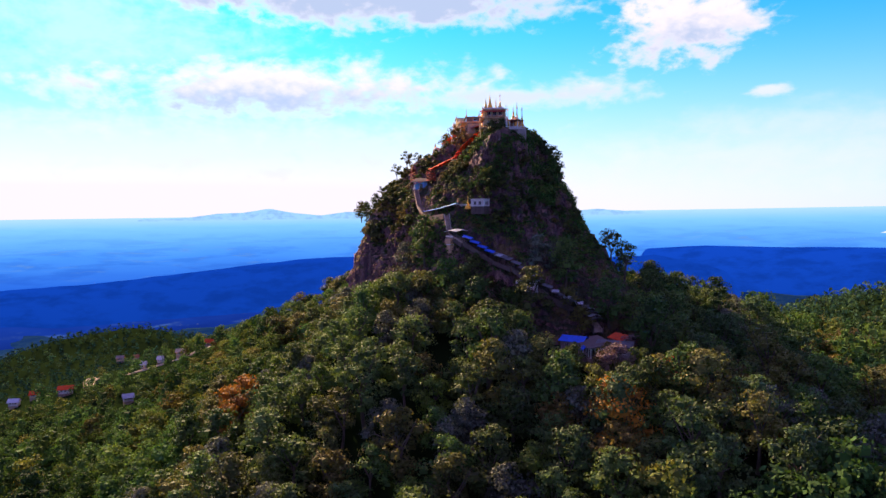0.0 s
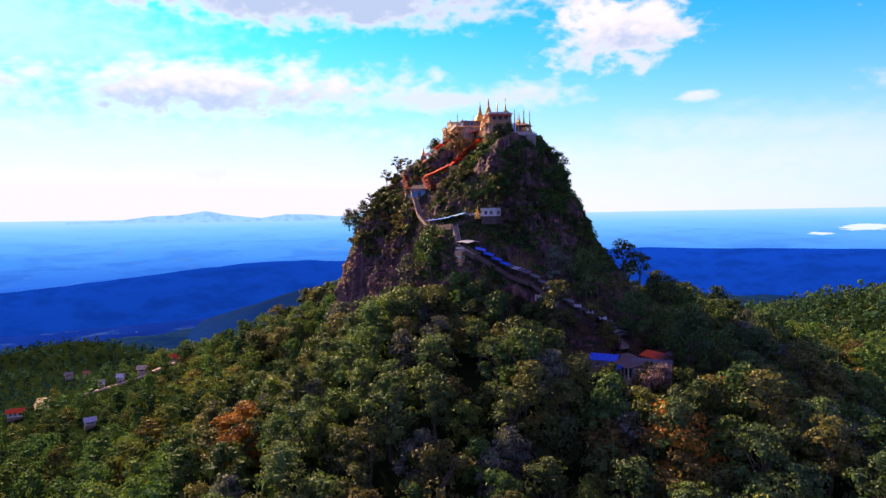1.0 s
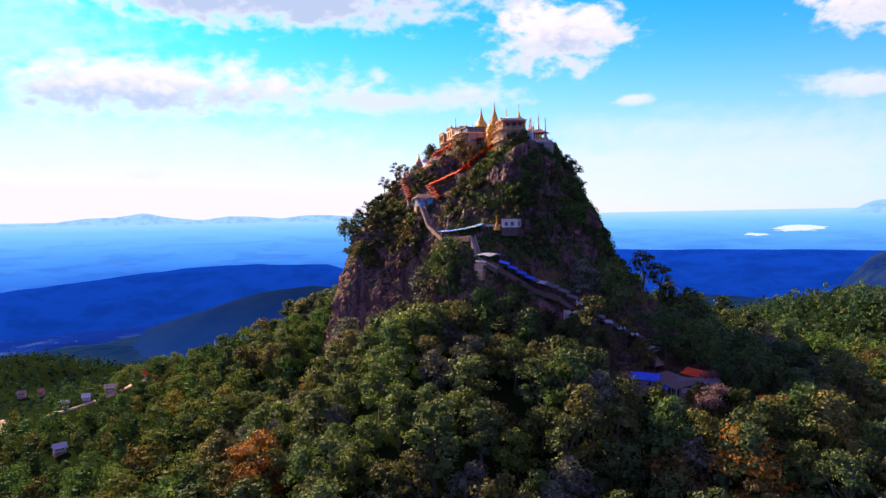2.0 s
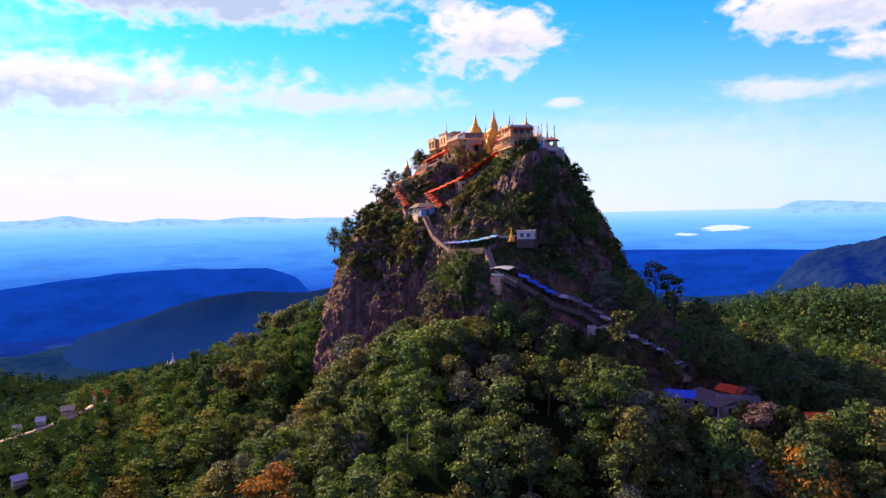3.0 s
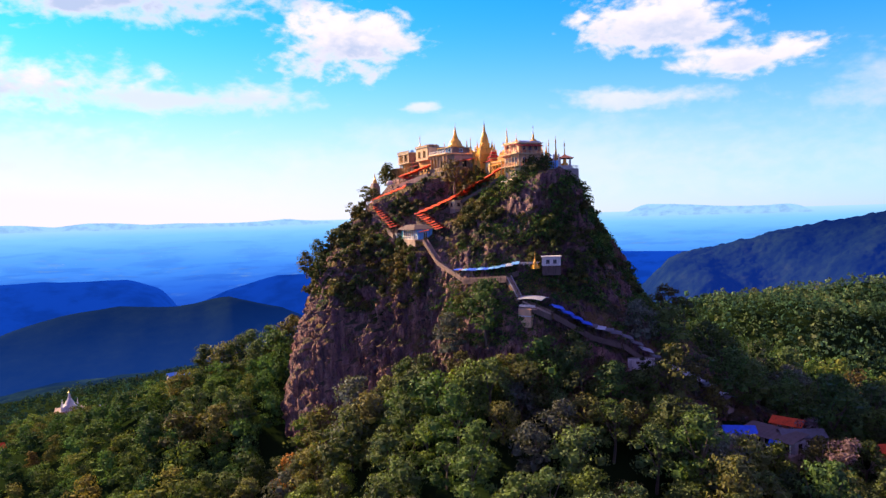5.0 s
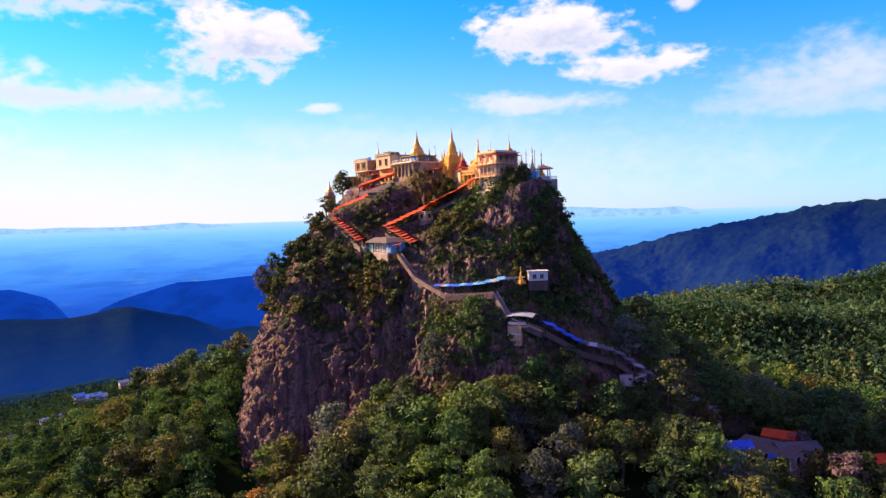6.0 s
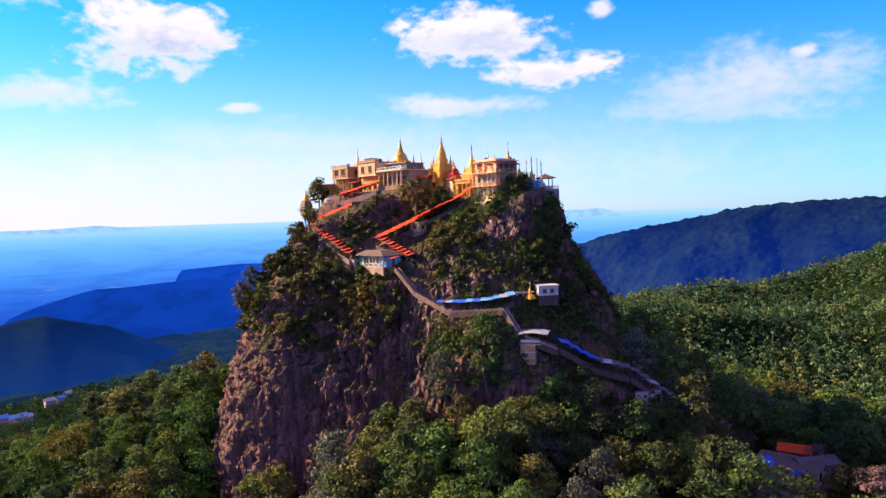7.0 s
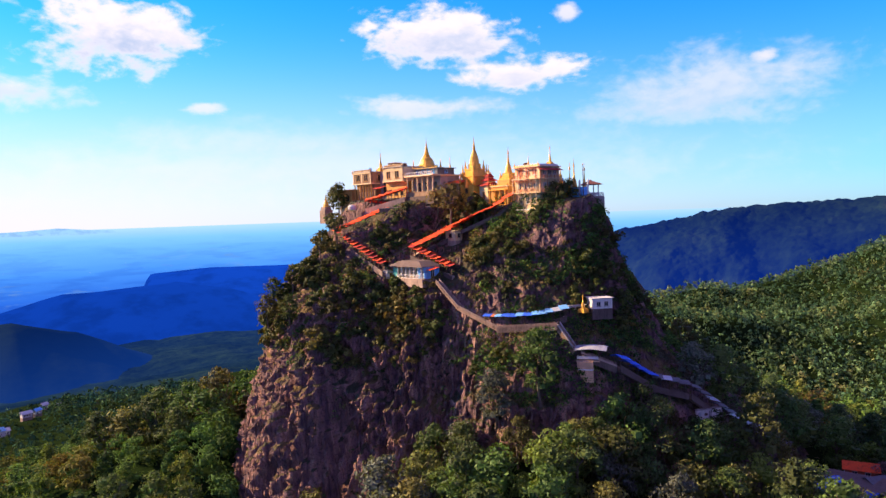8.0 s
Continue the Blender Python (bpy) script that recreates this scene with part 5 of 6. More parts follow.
# the tall golden tower
tower = thing("golden_tower", "tall golden temple tower with stepped tiers and curved spire", "temple", 19.7, 293.1, 157.4, -6)
part("base", lathe([(3.7, -4), (3.7, 0.4), (3.4, 0.8), (3.4, 4.2), (3.6, 4.5), (3.6, 5.0)], square=True), GOLD, tower)
part("tier", lathe([(3.2, 5.01), (3.2, 7.6), (3.4, 7.8), (3.4, 8.3)], square=True), GOLD, tower)
part("tier", lathe([(2.7, 8.31), (2.7, 10.2), (2.9, 10.4), (2.9, 10.8)], square=True), GOLD, tower)
part("tier", lathe([(2.15, 10.81), (2.15, 12.2), (2.3, 12.35), (2.3, 12.7)], square=True), GOLD, tower)
part("spire", lathe([(1.56, 12.71), (1.60, 13.3), (1.52, 13.5), (1.54, 14.2), (1.44, 14.4), (1.42, 15.2), (1.28, 15.4), (1.20, 16.2), (1.02, 16.4), (0.92, 17.1), (0.72, 17.3), (0.58, 18), (0.40, 18.2), (0.34, 19)], 14), GOLD, tower)
for s in (-1, 1):
    for q in (-1, 1):
        part("rib", boxes((s * 1.1 - 0.2, s * 1.1 + 0.2, q * 1.1 - 0.2, q * 1.1 + 0.2, 12.71, 14.2)), GOLD, tower)
        for rr, zz, k in ((3.0, 8.31, 1.25), (2.5, 10.81, 1.05), (1.9, 12.71, 0.85)):
            part("turret", lathe([(0.45 * k, zz), (0.48 * k, zz + 0.7 * k), (0.28 * k, zz + 1.1 * k), (0.16 * k, zz + 1.9 * k), (0.02, zz + 3.1 * k)], 8, None, s * rr, q * rr), GOLD, tower)
for i in range(4):
    m = Matrix.Rotation(radians(90 * i), 4, "Z")
    p1 = part("doorway", boxes((-1.2, -0.7, -4.1, -3.41, 0.4, 3.0), (0.7, 1.2, -4.1, -3.41, 0.4, 3.0), (-1.4, 1.4, -4.2, -3.41, 3.0, 3.5)), GOLD, tower)
    p1.matrix_local = m
    p2 = part("door", boxes((-0.7, 0.7, -3.5, -3.41, 0.4, 3.0)), DARKWOOD, p1)
    p3 = part("pediment", lathe([(1.0, 7.0), (0.6, 8.6), (0.2, 9.6), (0.02, 10.8)], 6, None, 0, -3.3), GOLD, tower)
    p3.matrix_local = m
    p4 = part("niche", boxes((-0.6, 0.6, -3.3, -3.21, 5.5, 7.2)), DARKWOOD, tower)
    p4.matrix_local = m
finial(tower, 19.0, 1.55, GOLD)

# small shrine with a tiered red roof
shrine_red = thing("shrine", "small white shrine with a tiered red pagoda roof", "shrine", 19.5, 287.2, 160.2, -8)
storey(shrine_red, 4.0, 4.0, 0.0, 4.6, CREAM, (1, 1, 1, 1), (1.0, 1.2, 3.0), OCHRE, x=-2.0, y=-2.0)
for i, (r, z) in enumerate(((2.6, 4.61), (1.8, 6.0), (1.1, 7.1))):
    part("roof_tier", lathe([(r, z), (r * 1.02, z + 0.12), (r * 0.62, z + 0.65), (r * 0.55, z + 0.95)], square=True), REDDARK, shrine_red)
    part("drum", boxes((-r * 0.5, r * 0.5, -r * 0.5, r * 0.5, z + 0.96, z + 1.38)), CREAM, shrine_red)
finial(shrine_red, 8.48, 1.2, GOLD)

stupa("slender golden stupa above the gate terrace", 21.2, 281.0, 166.15, 175.6, 4.0, slim=1.0)
gate = thing("gate_block", "ochre and gold gate block under the slender stupa", "gatehouse", 17.2, 284.2, 159.0, -90)
storey(gate, 6.4, 7.5, 0.0, 5.2, OCHRE, (2, 1, 0, 1), (1.3, 0.2, 3.2), GOLD)
slab(gate, "roof", 0, 6.4, 0, 7.5, 5.2, 5.48, CREAM, 0.3)
slab(gate, "base", 0, 6.4, 0, 7.5, -5.0, -0.01, STONE)
part("plinth", boxes((0.9, 5.5, 1.7, 6.3, 5.485, 7.19)), OCHRE, gate)
column_row(gate, 0.3, 6.1, -0.9, 0.0, 4.2, 4, 0.18, GOLD)
slab(gate, "porch_roof", 0.0, 6.4, -1.3, -0.02, 4.2, 4.45, GOLD)

# ---- the three-storey house at the southern end ----
house = thing("monastery_house", "cream three-storey monastery house with balconies above the cliff", "house", 15.6, 273.6, 158.2, -91)
storey(house, 8.8, 8, 0.0, 3.6, CREAM, (3, 3, 0, 1), (1.3, 0.9, 2.6), WHITE, y=0.0)
storey(house, 8.8, 8, 3.85, 3.4, CREAM, (4, 3, 0, 1), (1.2, 0.8, 2.5), WHITE)
storey(house, 8.8, 8, 7.5, 3.0, CREAM, (3, 3, 0, 2), (1.3, 0.9, 2.3), WHITE)
slab(house, "floor_slab", 0, 8.8, -1.4, 8, 3.61, 3.84, CREAM, 0.05)
slab(house, "floor_slab", 0, 8.8, -1.4, 8, 7.26, 7.49, CREAM, 0.05)
slab(house, "roof", 0, 8.8, 0, 8, 10.51, 10.75, CREAM, 0.45)
part("parapet", boxes((0.1, 8.7, 0.1, 0.35, 10.76, 11.25), (0.1, 0.35, 0.36, 7.6, 10.76, 11.25), (8.45, 8.7, 0.36, 7.6, 10.76, 11.25)), WHITE, house)
column_row(house, 0.3, 8.5, -1.2, 3.85, 7.25, 5, 0.13, CREAM)
column_row(house, 0.3, 8.5, -1.2, 0.3, 3.6, 5, 0.13, CREAM)
balustrade(house, 0.2, 8.6, -1.2, 3.84, CLAY, 16, name="balcony_rail")
balustrade(house, 0.2, 5.9, -1.2, 7.49, CLAY, 9, name="balcony_rail")
slab(house, "awning", 0.2, 6.2, -1.7, -0.03, 6.8, 6.95, CLAY, 0.0, "terracotta awning over the balcony")
slab(house, "base", 0, 8.9, -1.5, 8.1, -3.2, -0.01, CREAM)
for z in (3.61, 7.26):
    part("side_balcony", boxes((8.81, 10.1, -1.4, 7.6, z, z + 0.2)), CREAM, house)
    part("side_rail", boxes((10.0, 10.08, -1.35, 7.55, z + 0.95, z + 1.03), (10.0, 10.08, -1.35, 7.55, z + 0.5, z + 0.56)), CLAY, house)
    for k in range(7):
        part("side_post", boxes((9.96, 10.1, -1.3 + k * 1.45, -1.16 + k * 1.45, z + 0.2, z + (3.4 if k % 2 == 0 and z < 5 else 1.0))), CLAY, house)
part("side_awning", sheet_bm([[(x, -1.5 + 9.4 * k / 14, z + (0.04 if k % 2 else 0)) for k in range(15)] for x, z in ((8.82, 10.2), (10.6, 9.5))], 0.06), REDDARK, house, "dark red awning along the southern balcony")
for k, (x0, x1) in enumerate(((0.6, 3.0), (4.6, 7.0))):
    part("window_hood", boxes((x0, x1, -0.75, -0.03, 10.0, 10.12)), CLAY, house)
    part("shutter", boxes((x0 + 0.2, x0 + 0.7, -0.1, -0.03, 8.3, 9.9)), CLAY, house)
    part("shutter", boxes((x1 - 0.7, x1 - 0.2, -0.1, -0.03, 8.3, 9.9)), CLAY, house)
cresting(house, 0.2, 8.6, -0.3, 10.76, GOLD, 0.9, 0.65)
cresting(gate, 0.0, 6.4, -0.2, 5.49, GOLD, 0.8, 0.7)
for px in (2.0, 4.2, 7.4):
    part("pilaster", boxes((px - 0.2, px + 0.2, -0.12, -0.005, 7.5, 10.5)), CLAY, house)
for px in (0.0, 2.7, 5.4, 8.1):
    part("bracket", boxes((px + 0.2, px + 0.4, -1.35, -0.02, 3.2, 3.6)), OCHRE, house)
footing = thing("retaining_block", "cream plastered retaining block under the monastery house", "retaining wall", 13.0, 271.6, 153.2, -91)
part("wall", boxes((0, 5.6, 0, 2.4, 0, 4.2)), CREAM, footing)
part("coping", boxes((-0.15, 5.75, -0.15, 2.4, 4.21, 4.4)), WHITE, footing)
part("vent", boxes((1.0, 1.8, -0.05, -0.005, 1.8, 2.9), (3.6, 4.4, -0.05, -0.005, 1.8, 2.9)), DARKWOOD, footing)
stupa("thin white and gold spire on the house roof", 21.6, 266.2, 168.9, 174.9, 1.7, slim=0.8)
back_house = thing("back_building", "low dark monastery building with a pinnacled roof behind the house", "house", 24.4, 273.5, 159.4, -91)
storey(back_house, 8.0, 5.0, 0.0, 4.6, HALLWALL, (3, 2, 0, 3), (1.2, 0.9, 2.6), DARKWOOD)
slab(back_house, "roof", 0, 8.0, 0, 5.0, 4.61, 4.85, REDDARK, 0.5, "dark red flat roof")
slab(back_house, "base", 0, 8.0, 0, 5.0, -4.0, -0.01, STONE)
cresting(back_house, 0.0, 8.0, -0.3, 4.86, GOLD, 0.9, 0.9)
for px in (1.6, 4.2, 6.6):
    part("pinnacle", lathe([(0.75, 4.86), (0.8, 5.6), (0.55, 6.0), (0.42, 6.9), (0.2, 7.6), (0.1, 8.6), (0.02, 9.8)], 8, None, px, 2.4), GOLD, back_house)

# shrines over the southern edge
stupa("golden shrine spire on the southern terrace", 27.4, 262.8, 160.5, 171.0, 3.2, slim=1.0)
stupa("little golden shrine spire on the southern terrace", 29.0, 260.6, 160.5, 169.6, 2.2, slim=1.0)
stupa("little golden shrine spire on the southern terrace", 24.0, 261.6, 160.5, 169.8, 2.0, slim=0.9)
terrace_s = thing("south_terrace", "white-walled viewing terrace on the cliff edge", "terrace", 26.2, 260.0, 155.0)
part("wall", boxes((-3.4, 3.6, -5.2, 4.4, 1.0, 5.4)), GREYWALL, terrace_s)
balustrade(terrace_s, -3.3, 3.5, -5.0, 5.41, WHITE, 14)
part("screen", boxes((-3.3, -3.15, -4.6, 0.5, 5.41, 7.9)), SKYBLUE, terrace_s)
for k in range(3):
    part("pillar", lathe([(0.22, 5.41), (0.22, 9.0), (0.3, 9.1), (0.3, 9.3), (0.05, 9.9)], 8, None, -3.2, -4.9 + 2.6 * k), WHITE, terrace_s)
kiosk = thing("kiosk", "white open kiosk with a dark pyramid roof", "kiosk", 26.2, 256.6, 160.41, -30)
for sx in (-1.5, 1.5):
    for sy in (-1.5, 1.5):
        part("post", lathe([(0.17, 0), (0.15, 2.9), (0.22, 3.0)], 8, None, sx, sy), WHITE, kiosk)
part("rail", boxes((-1.5, 1.5, -1.55, -1.45, 0.2, 0.9), (-1.5, 1.5, 1.45, 1.55, 0.2, 0.9), (-1.55, -1.45, -1.4, 1.4, 0.2, 0.9)), WHITE, kiosk)
part("roof", lathe([(2.4, 3.0), (2.4, 3.12), (1.3, 3.6), (0.3, 4.1), (0.05, 4.4)], square=True), KIOSKROOF, kiosk)
pole = thing("flag_pole", "tall thin metal flag pole on the terrace", "pole", 22.9, 256.5, 160.3)
part("mast", lathe([(0.12, 0), (0.09, 5), (0.06, 8.3)], 8), DARKWOOD, pole)
part("cap", lathe([(0.14, 8.31), (0.16, 8.45), (0.02, 8.7)], 8), GOLD, pole)
tiny = thing("stupa", "tiny dark shrine spire on the western edge", "stupa", -3.1, 338.1, 158.5, 0, "golden spires on the summit")
part("terrace", lathe([(1.5, -3), (1.5, 1.2), (1.2, 1.3), (1.2, 2.2)], square=True), STONE, tiny)
part("spire", lathe([(1.0, 2.21), (0.8, 3.2), (0.4, 4.0), (0.2, 5.0), (0.03, 6.1)], 10), GOLD, tiny)
slab(shrine_red, "base", -2.4, 2.4, -2.4, 2.4, -4.0, -0.01, CREAM)

# ---- small things on the roofs and yards of the summit ----
stupa("little gilded spire between the hall and the tower", 20.5, 304.5, 169.0, 175.2, 1.8, slim=0.9)
stupa("little gilded spire on the house roof", 18.8, 271.5, 168.95, 172.6, 1.2, slim=0.9)
stupa("little gilded spire on the back roof", 26.8, 270.0, 164.26, 170.6, 1.4, slim=0.9)
spire_stand = thing("roof_block", "plastered block carrying a small spire", "roof block", 20.5, 304.5, 162.2)
part("wall", boxes((-1.6, 1.6, -1.6, 1.6, 0, 6.6)), OCHRE, spire_stand)
part("cornice", boxes((-1.75, 1.75, -1.75, 1.75, 6.61, 6.8)), CREAM, spire_stand)
canopy = thing("canopy", "red sheet canopy on posts beside the tower", "canopy", 12.5, 299.0, 162.0, -80)
for sx in (0.2, 5.8):
    for sy in (0.2, 3.6):
        part("post", boxes((sx - 0.1, sx + 0.1, sy - 0.1, sy + 0.1, -1.5, 4.0)), DARKWOOD, canopy)
part("roof", sheet_bm([[(6.4 * k / 12 - 0.2, y, z + (0.05 if k % 2 else 0)) for k in range(13)] for y, z in ((-0.4, 4.0), (4.2, 5.0))], 0.08), RED, canopy)
for i, (x, y, z, r) in enumerate(((9.5, 331.0, 171.5, 0.7), (14.0, 318.5, 172.1, 0.8), (16.5, 322.0, 172.1, 0.6), (20.0, 273.5, 169.0, 0.7), (28.0, 267.5, 164.8, 0.6))):
    tank = thing("water_tank", "round plastic water tank on the roof", "water tank", x, y, z, 20 * i, "water tanks on the roofs")
    part("tank", lathe([(r, 0), (r * 1.02, 0.1), (r * 1.02, r * 1.5), (r * 0.7, r * 1.85), (r * 0.3, r * 2.0), (0.1, r * 2.05)], 12), DARKWOOD if i % 2 else SKYBLUE, tank)
    part("stand", boxes((-r, r, -r, r, -0.5, -0.01)), GREYWALL, tank)
stair_room = thing("stair_room", "small plastered stair room on the hall roof", "roof room", 12.0, 324.5, 171.7, -87)
storey(stair_room, 3.2, 3.0, 0.0, 2.2, HALLWALL, (1, 1, 0, 0), (0.9, 0.1, 1.9), DARKWOOD)
slab(stair_room, "roof", 0, 3.2, 0, 3.0, 2.21, 2.35, GREYWALL, 0.25)
for x, y, L, rz in ((5.2, 333.8, 8.4, -87), (6.0, 318.8, 8.6, -87)):
    cor = thing("roof_parapet", "low weathered parapet along the hall roof", "parapet", x, y, 171.46 if y > 325 else 172.06, rz)
    part("parapet", boxes((0, L, 0, 0.2, 0, 0.5)), HALLWALL, cor)
    part("coping", boxes((-0.1, L + 0.1, -0.06, 0.26, 0.501, 0.6)), CREAM, cor)

# ---- the covered stairways ----
def flight(name, label, a, b, width, roof_mat=None, wall_mat=None, wall_h=2.0, rail_mat=None, roof_h=2.55, bay=2.3, roof_w=3.3, follow=0.55, tilt=0.0, post_mat=None, seed=0):
    """One run of a stairway between two points: steps, side walls, posts and a roof of overlapping sheets."""
    r = random.Random(seed)
    A, B = Vector(a), Vector(b)
    flat = Vector((B.x - A.x, B.y - A.y, 0))
    L, rise = flat.length, B.z - A.z
    t = thing(name, label, "stairway", A.x, A.y, A.z, math.degrees(math.atan2(flat.y, flat.x)), "pilgrims' stairway up the rock")
    n = max(2, int(abs(rise) / 0.18))
    bm = bmesh.new()
    w = width / 2
    line = []
    for i in range(n):
        z = rise * (i + (1 if rise > 0 else 0)) / n
        line += [(L * i / n, z), (L * (i + 1) / n, z)]
    top = [[bm.verts.new((x, y, z)) for x, z in line] for y in (-w, w)]
    low = [[bm.verts.new((x, y, rise * x / L - 0.9)) for x, z in line] for y in (-w, w)]
    for i in range(len(line) - 1):
        bm.faces.new((top[0][i], top[0][i + 1], top[1][i + 1], top[1][i]))
        bm.faces.new((low[1][i], low[1][i + 1], low[0][i + 1], low[0][i]))
        for k in (0, 1):
            q = [top[k][i], low[k][i], low[k][i + 1], top[k][i + 1]]
            if line[i][0] != line[i + 1][0] or line[i][1] != line[i + 1][1]:
                if line[i][0] == line[i + 1][0]:
                    q = [top[k][i], low[k][i], top[k][i + 1]]
                bm.faces.new(q)
    for i in (0, len(line) - 1):
        bm.faces.new((top[0][i], top[1][i], low[1][i], low[0][i]))
    bmesh.ops.remove_doubles(bm, verts=bm.verts, dist=0.001)
    bmesh.ops.recalc_face_normals(bm, faces=bm.faces)
    part("steps", bm, STONE, t)
    for s in (-1, 1):
        def sloped(y0, y1, lo, hi):
            bm = bmesh.new()
            vs = [bm.verts.new(p) for p in ((0, y0, lo), (L, y0, rise + lo), (L, y1, rise + lo), (0, y1, lo), (0, y0, hi), (L, y0, rise + hi), (L, y1, rise + hi), (0, y1, hi))]
            for f in ((3, 2, 1, 0), (4, 5, 6, 7), (0, 1, 5, 4), (1, 2, 6, 5), (2, 3, 7, 6), (3, 0, 4, 7)):
                bm.faces.new([vs[k] for k in f])
            return bm
        part("side_wall", sloped(s * w, s * (w + 0.3), -wall_h, 0.12), wall_mat or STONE, t)
        if rail_mat:
            part("parapet", sloped(s * (w + 0.03), s * (w + 0.22), 0.121, 0.6), rail_mat, t)
    if roof_mat:
        k = max(1, round(L / bay))
        for i in range(k + 1):
            for s in (-1, 1):
                x = L * i / k
                z = rise * i / k
                part("post", boxes((x - 0.07, x + 0.07, s * (w + 0.1) - 0.07, s * (w + 0.1) + 0.07, z + 0.1, z + roof_h - 0.05)), post_mat or DARKWOOD, t)
        for i in range(k):
            x0, x1 = L * i / k - 0.25, L * (i + 1) / k + 0.3
            zm = rise * (i + 0.5) / k + roof_h + r.uniform(-0.08, 0.08)
            dz = rise / k * follow / 2
            rw, peak, th = roof_w / 2 * r.uniform(0.94, 1.06), 0.55, 0.07
            cols = 10
            ys = [rw * (2 * c / cols - 1) for c in range(cols + 1)]
            rows = [[(x, y, zm + peak * (1 - abs(y) / rw) + (0.05 if c % 2 else 0) + q * dz) for c, y in enumerate(ys)] for x, q in ((x0, -1), (x1, 1))]
            bm = sheet_bm(rows, th)
            mats = roof_mat if isinstance(roof_mat, list) else [roof_mat]
            part("roof_sheet", bm, mats[i % len(mats)], t)
    return t


def stairway(name, label, pts, **kw):
    for i, (a, b) in enumerate(zip(pts, pts[1:])):
        flight(name, label, a, b, seed=i, **kw)


RUSTY = "stairway under bright red corrugated roof sheets"
stairway("covered_stairway", RUSTY, WAY_RED[1:], width=2.2, roof_mat=RED, wall_mat=OLDWALL, wall_h=1.0, roof_w=4.6, bay=2.2, follow=0.8)
stairway("covered_stairway", "stairway under dark red stepped roof sheets", WAY_RED[:2], width=2.2, roof_mat=[REDDARK, RED], wall_mat=OLDWALL, wall_h=0.8, follow=0.3, bay=1.7, roof_w=3.9)
stairway("covered_stairway", "stairway under dark red stepped roof sheets with a pale parapet", WAY_WEST[:3], width=2.2, roof_mat=[REDDARK, RED, REDDARK], rail_mat=STONE, wall_h=1.0, follow=0.3, bay=1.7, roof_w=3.7)
stairway("covered_stairway", RUSTY, WAY_WEST[2:], width=2.2, roof_mat=RED, wall_mat=OLDWALL, wall_h=1.0, roof_w=4.2, bay=2.2, follow=0.8)
stairway("covered_stairway", RUSTY, [(5.6, 314.7, 157.9), (1.0, 321.5, 159.4)], width=2.0, roof_mat=[REDDARK, RED], wall_h=2.0, follow=0.2, bay=1.7, roof_w=3.0)
stairway("covered_stairway", RUSTY, [(1.0, 321.5, 159.5), (6.5, 309.0, 162.6)], width=2.0, roof_mat=RED, wall_h=2.0, roof_w=2.8)
stairway("stairway", "open pale stairway with stained parapets along the cliff", WAY_MID[2:], width=1.3, rail_mat=STONE, wall_mat=OLDSTONE, wall_h=0.7)
stairway("stairway", "pale masonry causeway built against the cliff", WAY_MID[1:3], width=2.2, rail_mat=OLDSTONE, wall_mat=OLDSTONE, wall_h=1.2)
stairway("stairway", "steep stairway with weathered white parapets", WAY_MID[:2], width=1.4, rail_mat=PALEWALL, wall_mat=OLDSTONE, wall_h=1.4)
stairway("covered_stairway", "stairway under blue roof sheets", WAY_LOW[4:6], width=2.0, roof_mat=BLUE, wall_mat=OLDWALL, rail_mat=OLDWALL, wall_h=1.0, roof_w=4.4, bay=2.8)
stairway("covered_stairway", "stairway from the blue roof to the pavilion", WAY_LOW[5:7], width=2.0, wall_mat=OLDWALL, rail_mat=STONE, wall_h=1.4)
stairway("covered_stairway", "stairway under grey zinc roof sheets with a pale wall", WAY_LOW[2:5], width=2.2, roof_mat=[OLDZINC, OLDZINC, ZINC], rail_mat=OLDWALL, wall_mat=OLDWALL, wall_h=0.9, roof_w=3.8, roof_h=2.8)
stairway("covered_stairway", "stairway under grey zinc roof sheets at the foot", WAY_LOW[:3], width=2.6, roof_mat=[OLDZINC, ZINC], rail_mat=OLDWALL, wall_mat=OLDWALL, wall_h=1.5, roof_w=4.0, bay=1.8, follow=0.1)

for (x0, y0, zl, L, rz, label) in ((22.6, 225.6, 107.4, 7.0, -22.0, "whitewashed retaining wall with small vents under the stairway"),):
    bank = thing("retaining_wall", label, "wall", x0, y0, zl, rz)
    part("wall", boxes((0, L, 0, 0.7, -3.0, 2.0)), WHITE, bank)
    part("coping", boxes((-0.1, L + 0.1, -0.12, 0.8, 2.01, 2.2)), GREYWALL, bank)
    for k in range(3):
        part("buttress", boxes((0.3 + k * (L - 0.9) / 2, 0.8 + k * (L - 0.9) / 2, -0.35, -0.005, -3.0, 1.6)), PALEWALL, bank)
    part("vent", boxes((L * 0.3, L * 0.3 + 0.8, -0.06, -0.004, 0.6, 1.2)), DARKWOOD, bank)

# the awnings of stalls along the causeway, and the white shrine at its bend
STALLS = [(-5.0, 265.6, 129.6), (-3.0, 259.5, 129.8), (-0.6, 254.6, 130.2), (2.2, 251.0, 131.0), (4.8, 249.2, 131.8)]
for i, mats in enumerate(([BLUE, CLAY, SKYBLUE], [BLUE, SKYBLUE], [SKYBLUE, SKYBLUE], [ZINC, SKYBLUE])):
    flight("market_stall", "stall along the causeway under blue and pale awnings", STALLS[i], STALLS[i + 1], 2.0, mats, OLDWALL, 1.2, None, 2.3, 1.8, 4.8, 0.6, seed=i)
white_shed = thing("shed", "long shed with a white sheet roof beside the shrine", "shed", 4.6, 250.4, 131.6, -29)
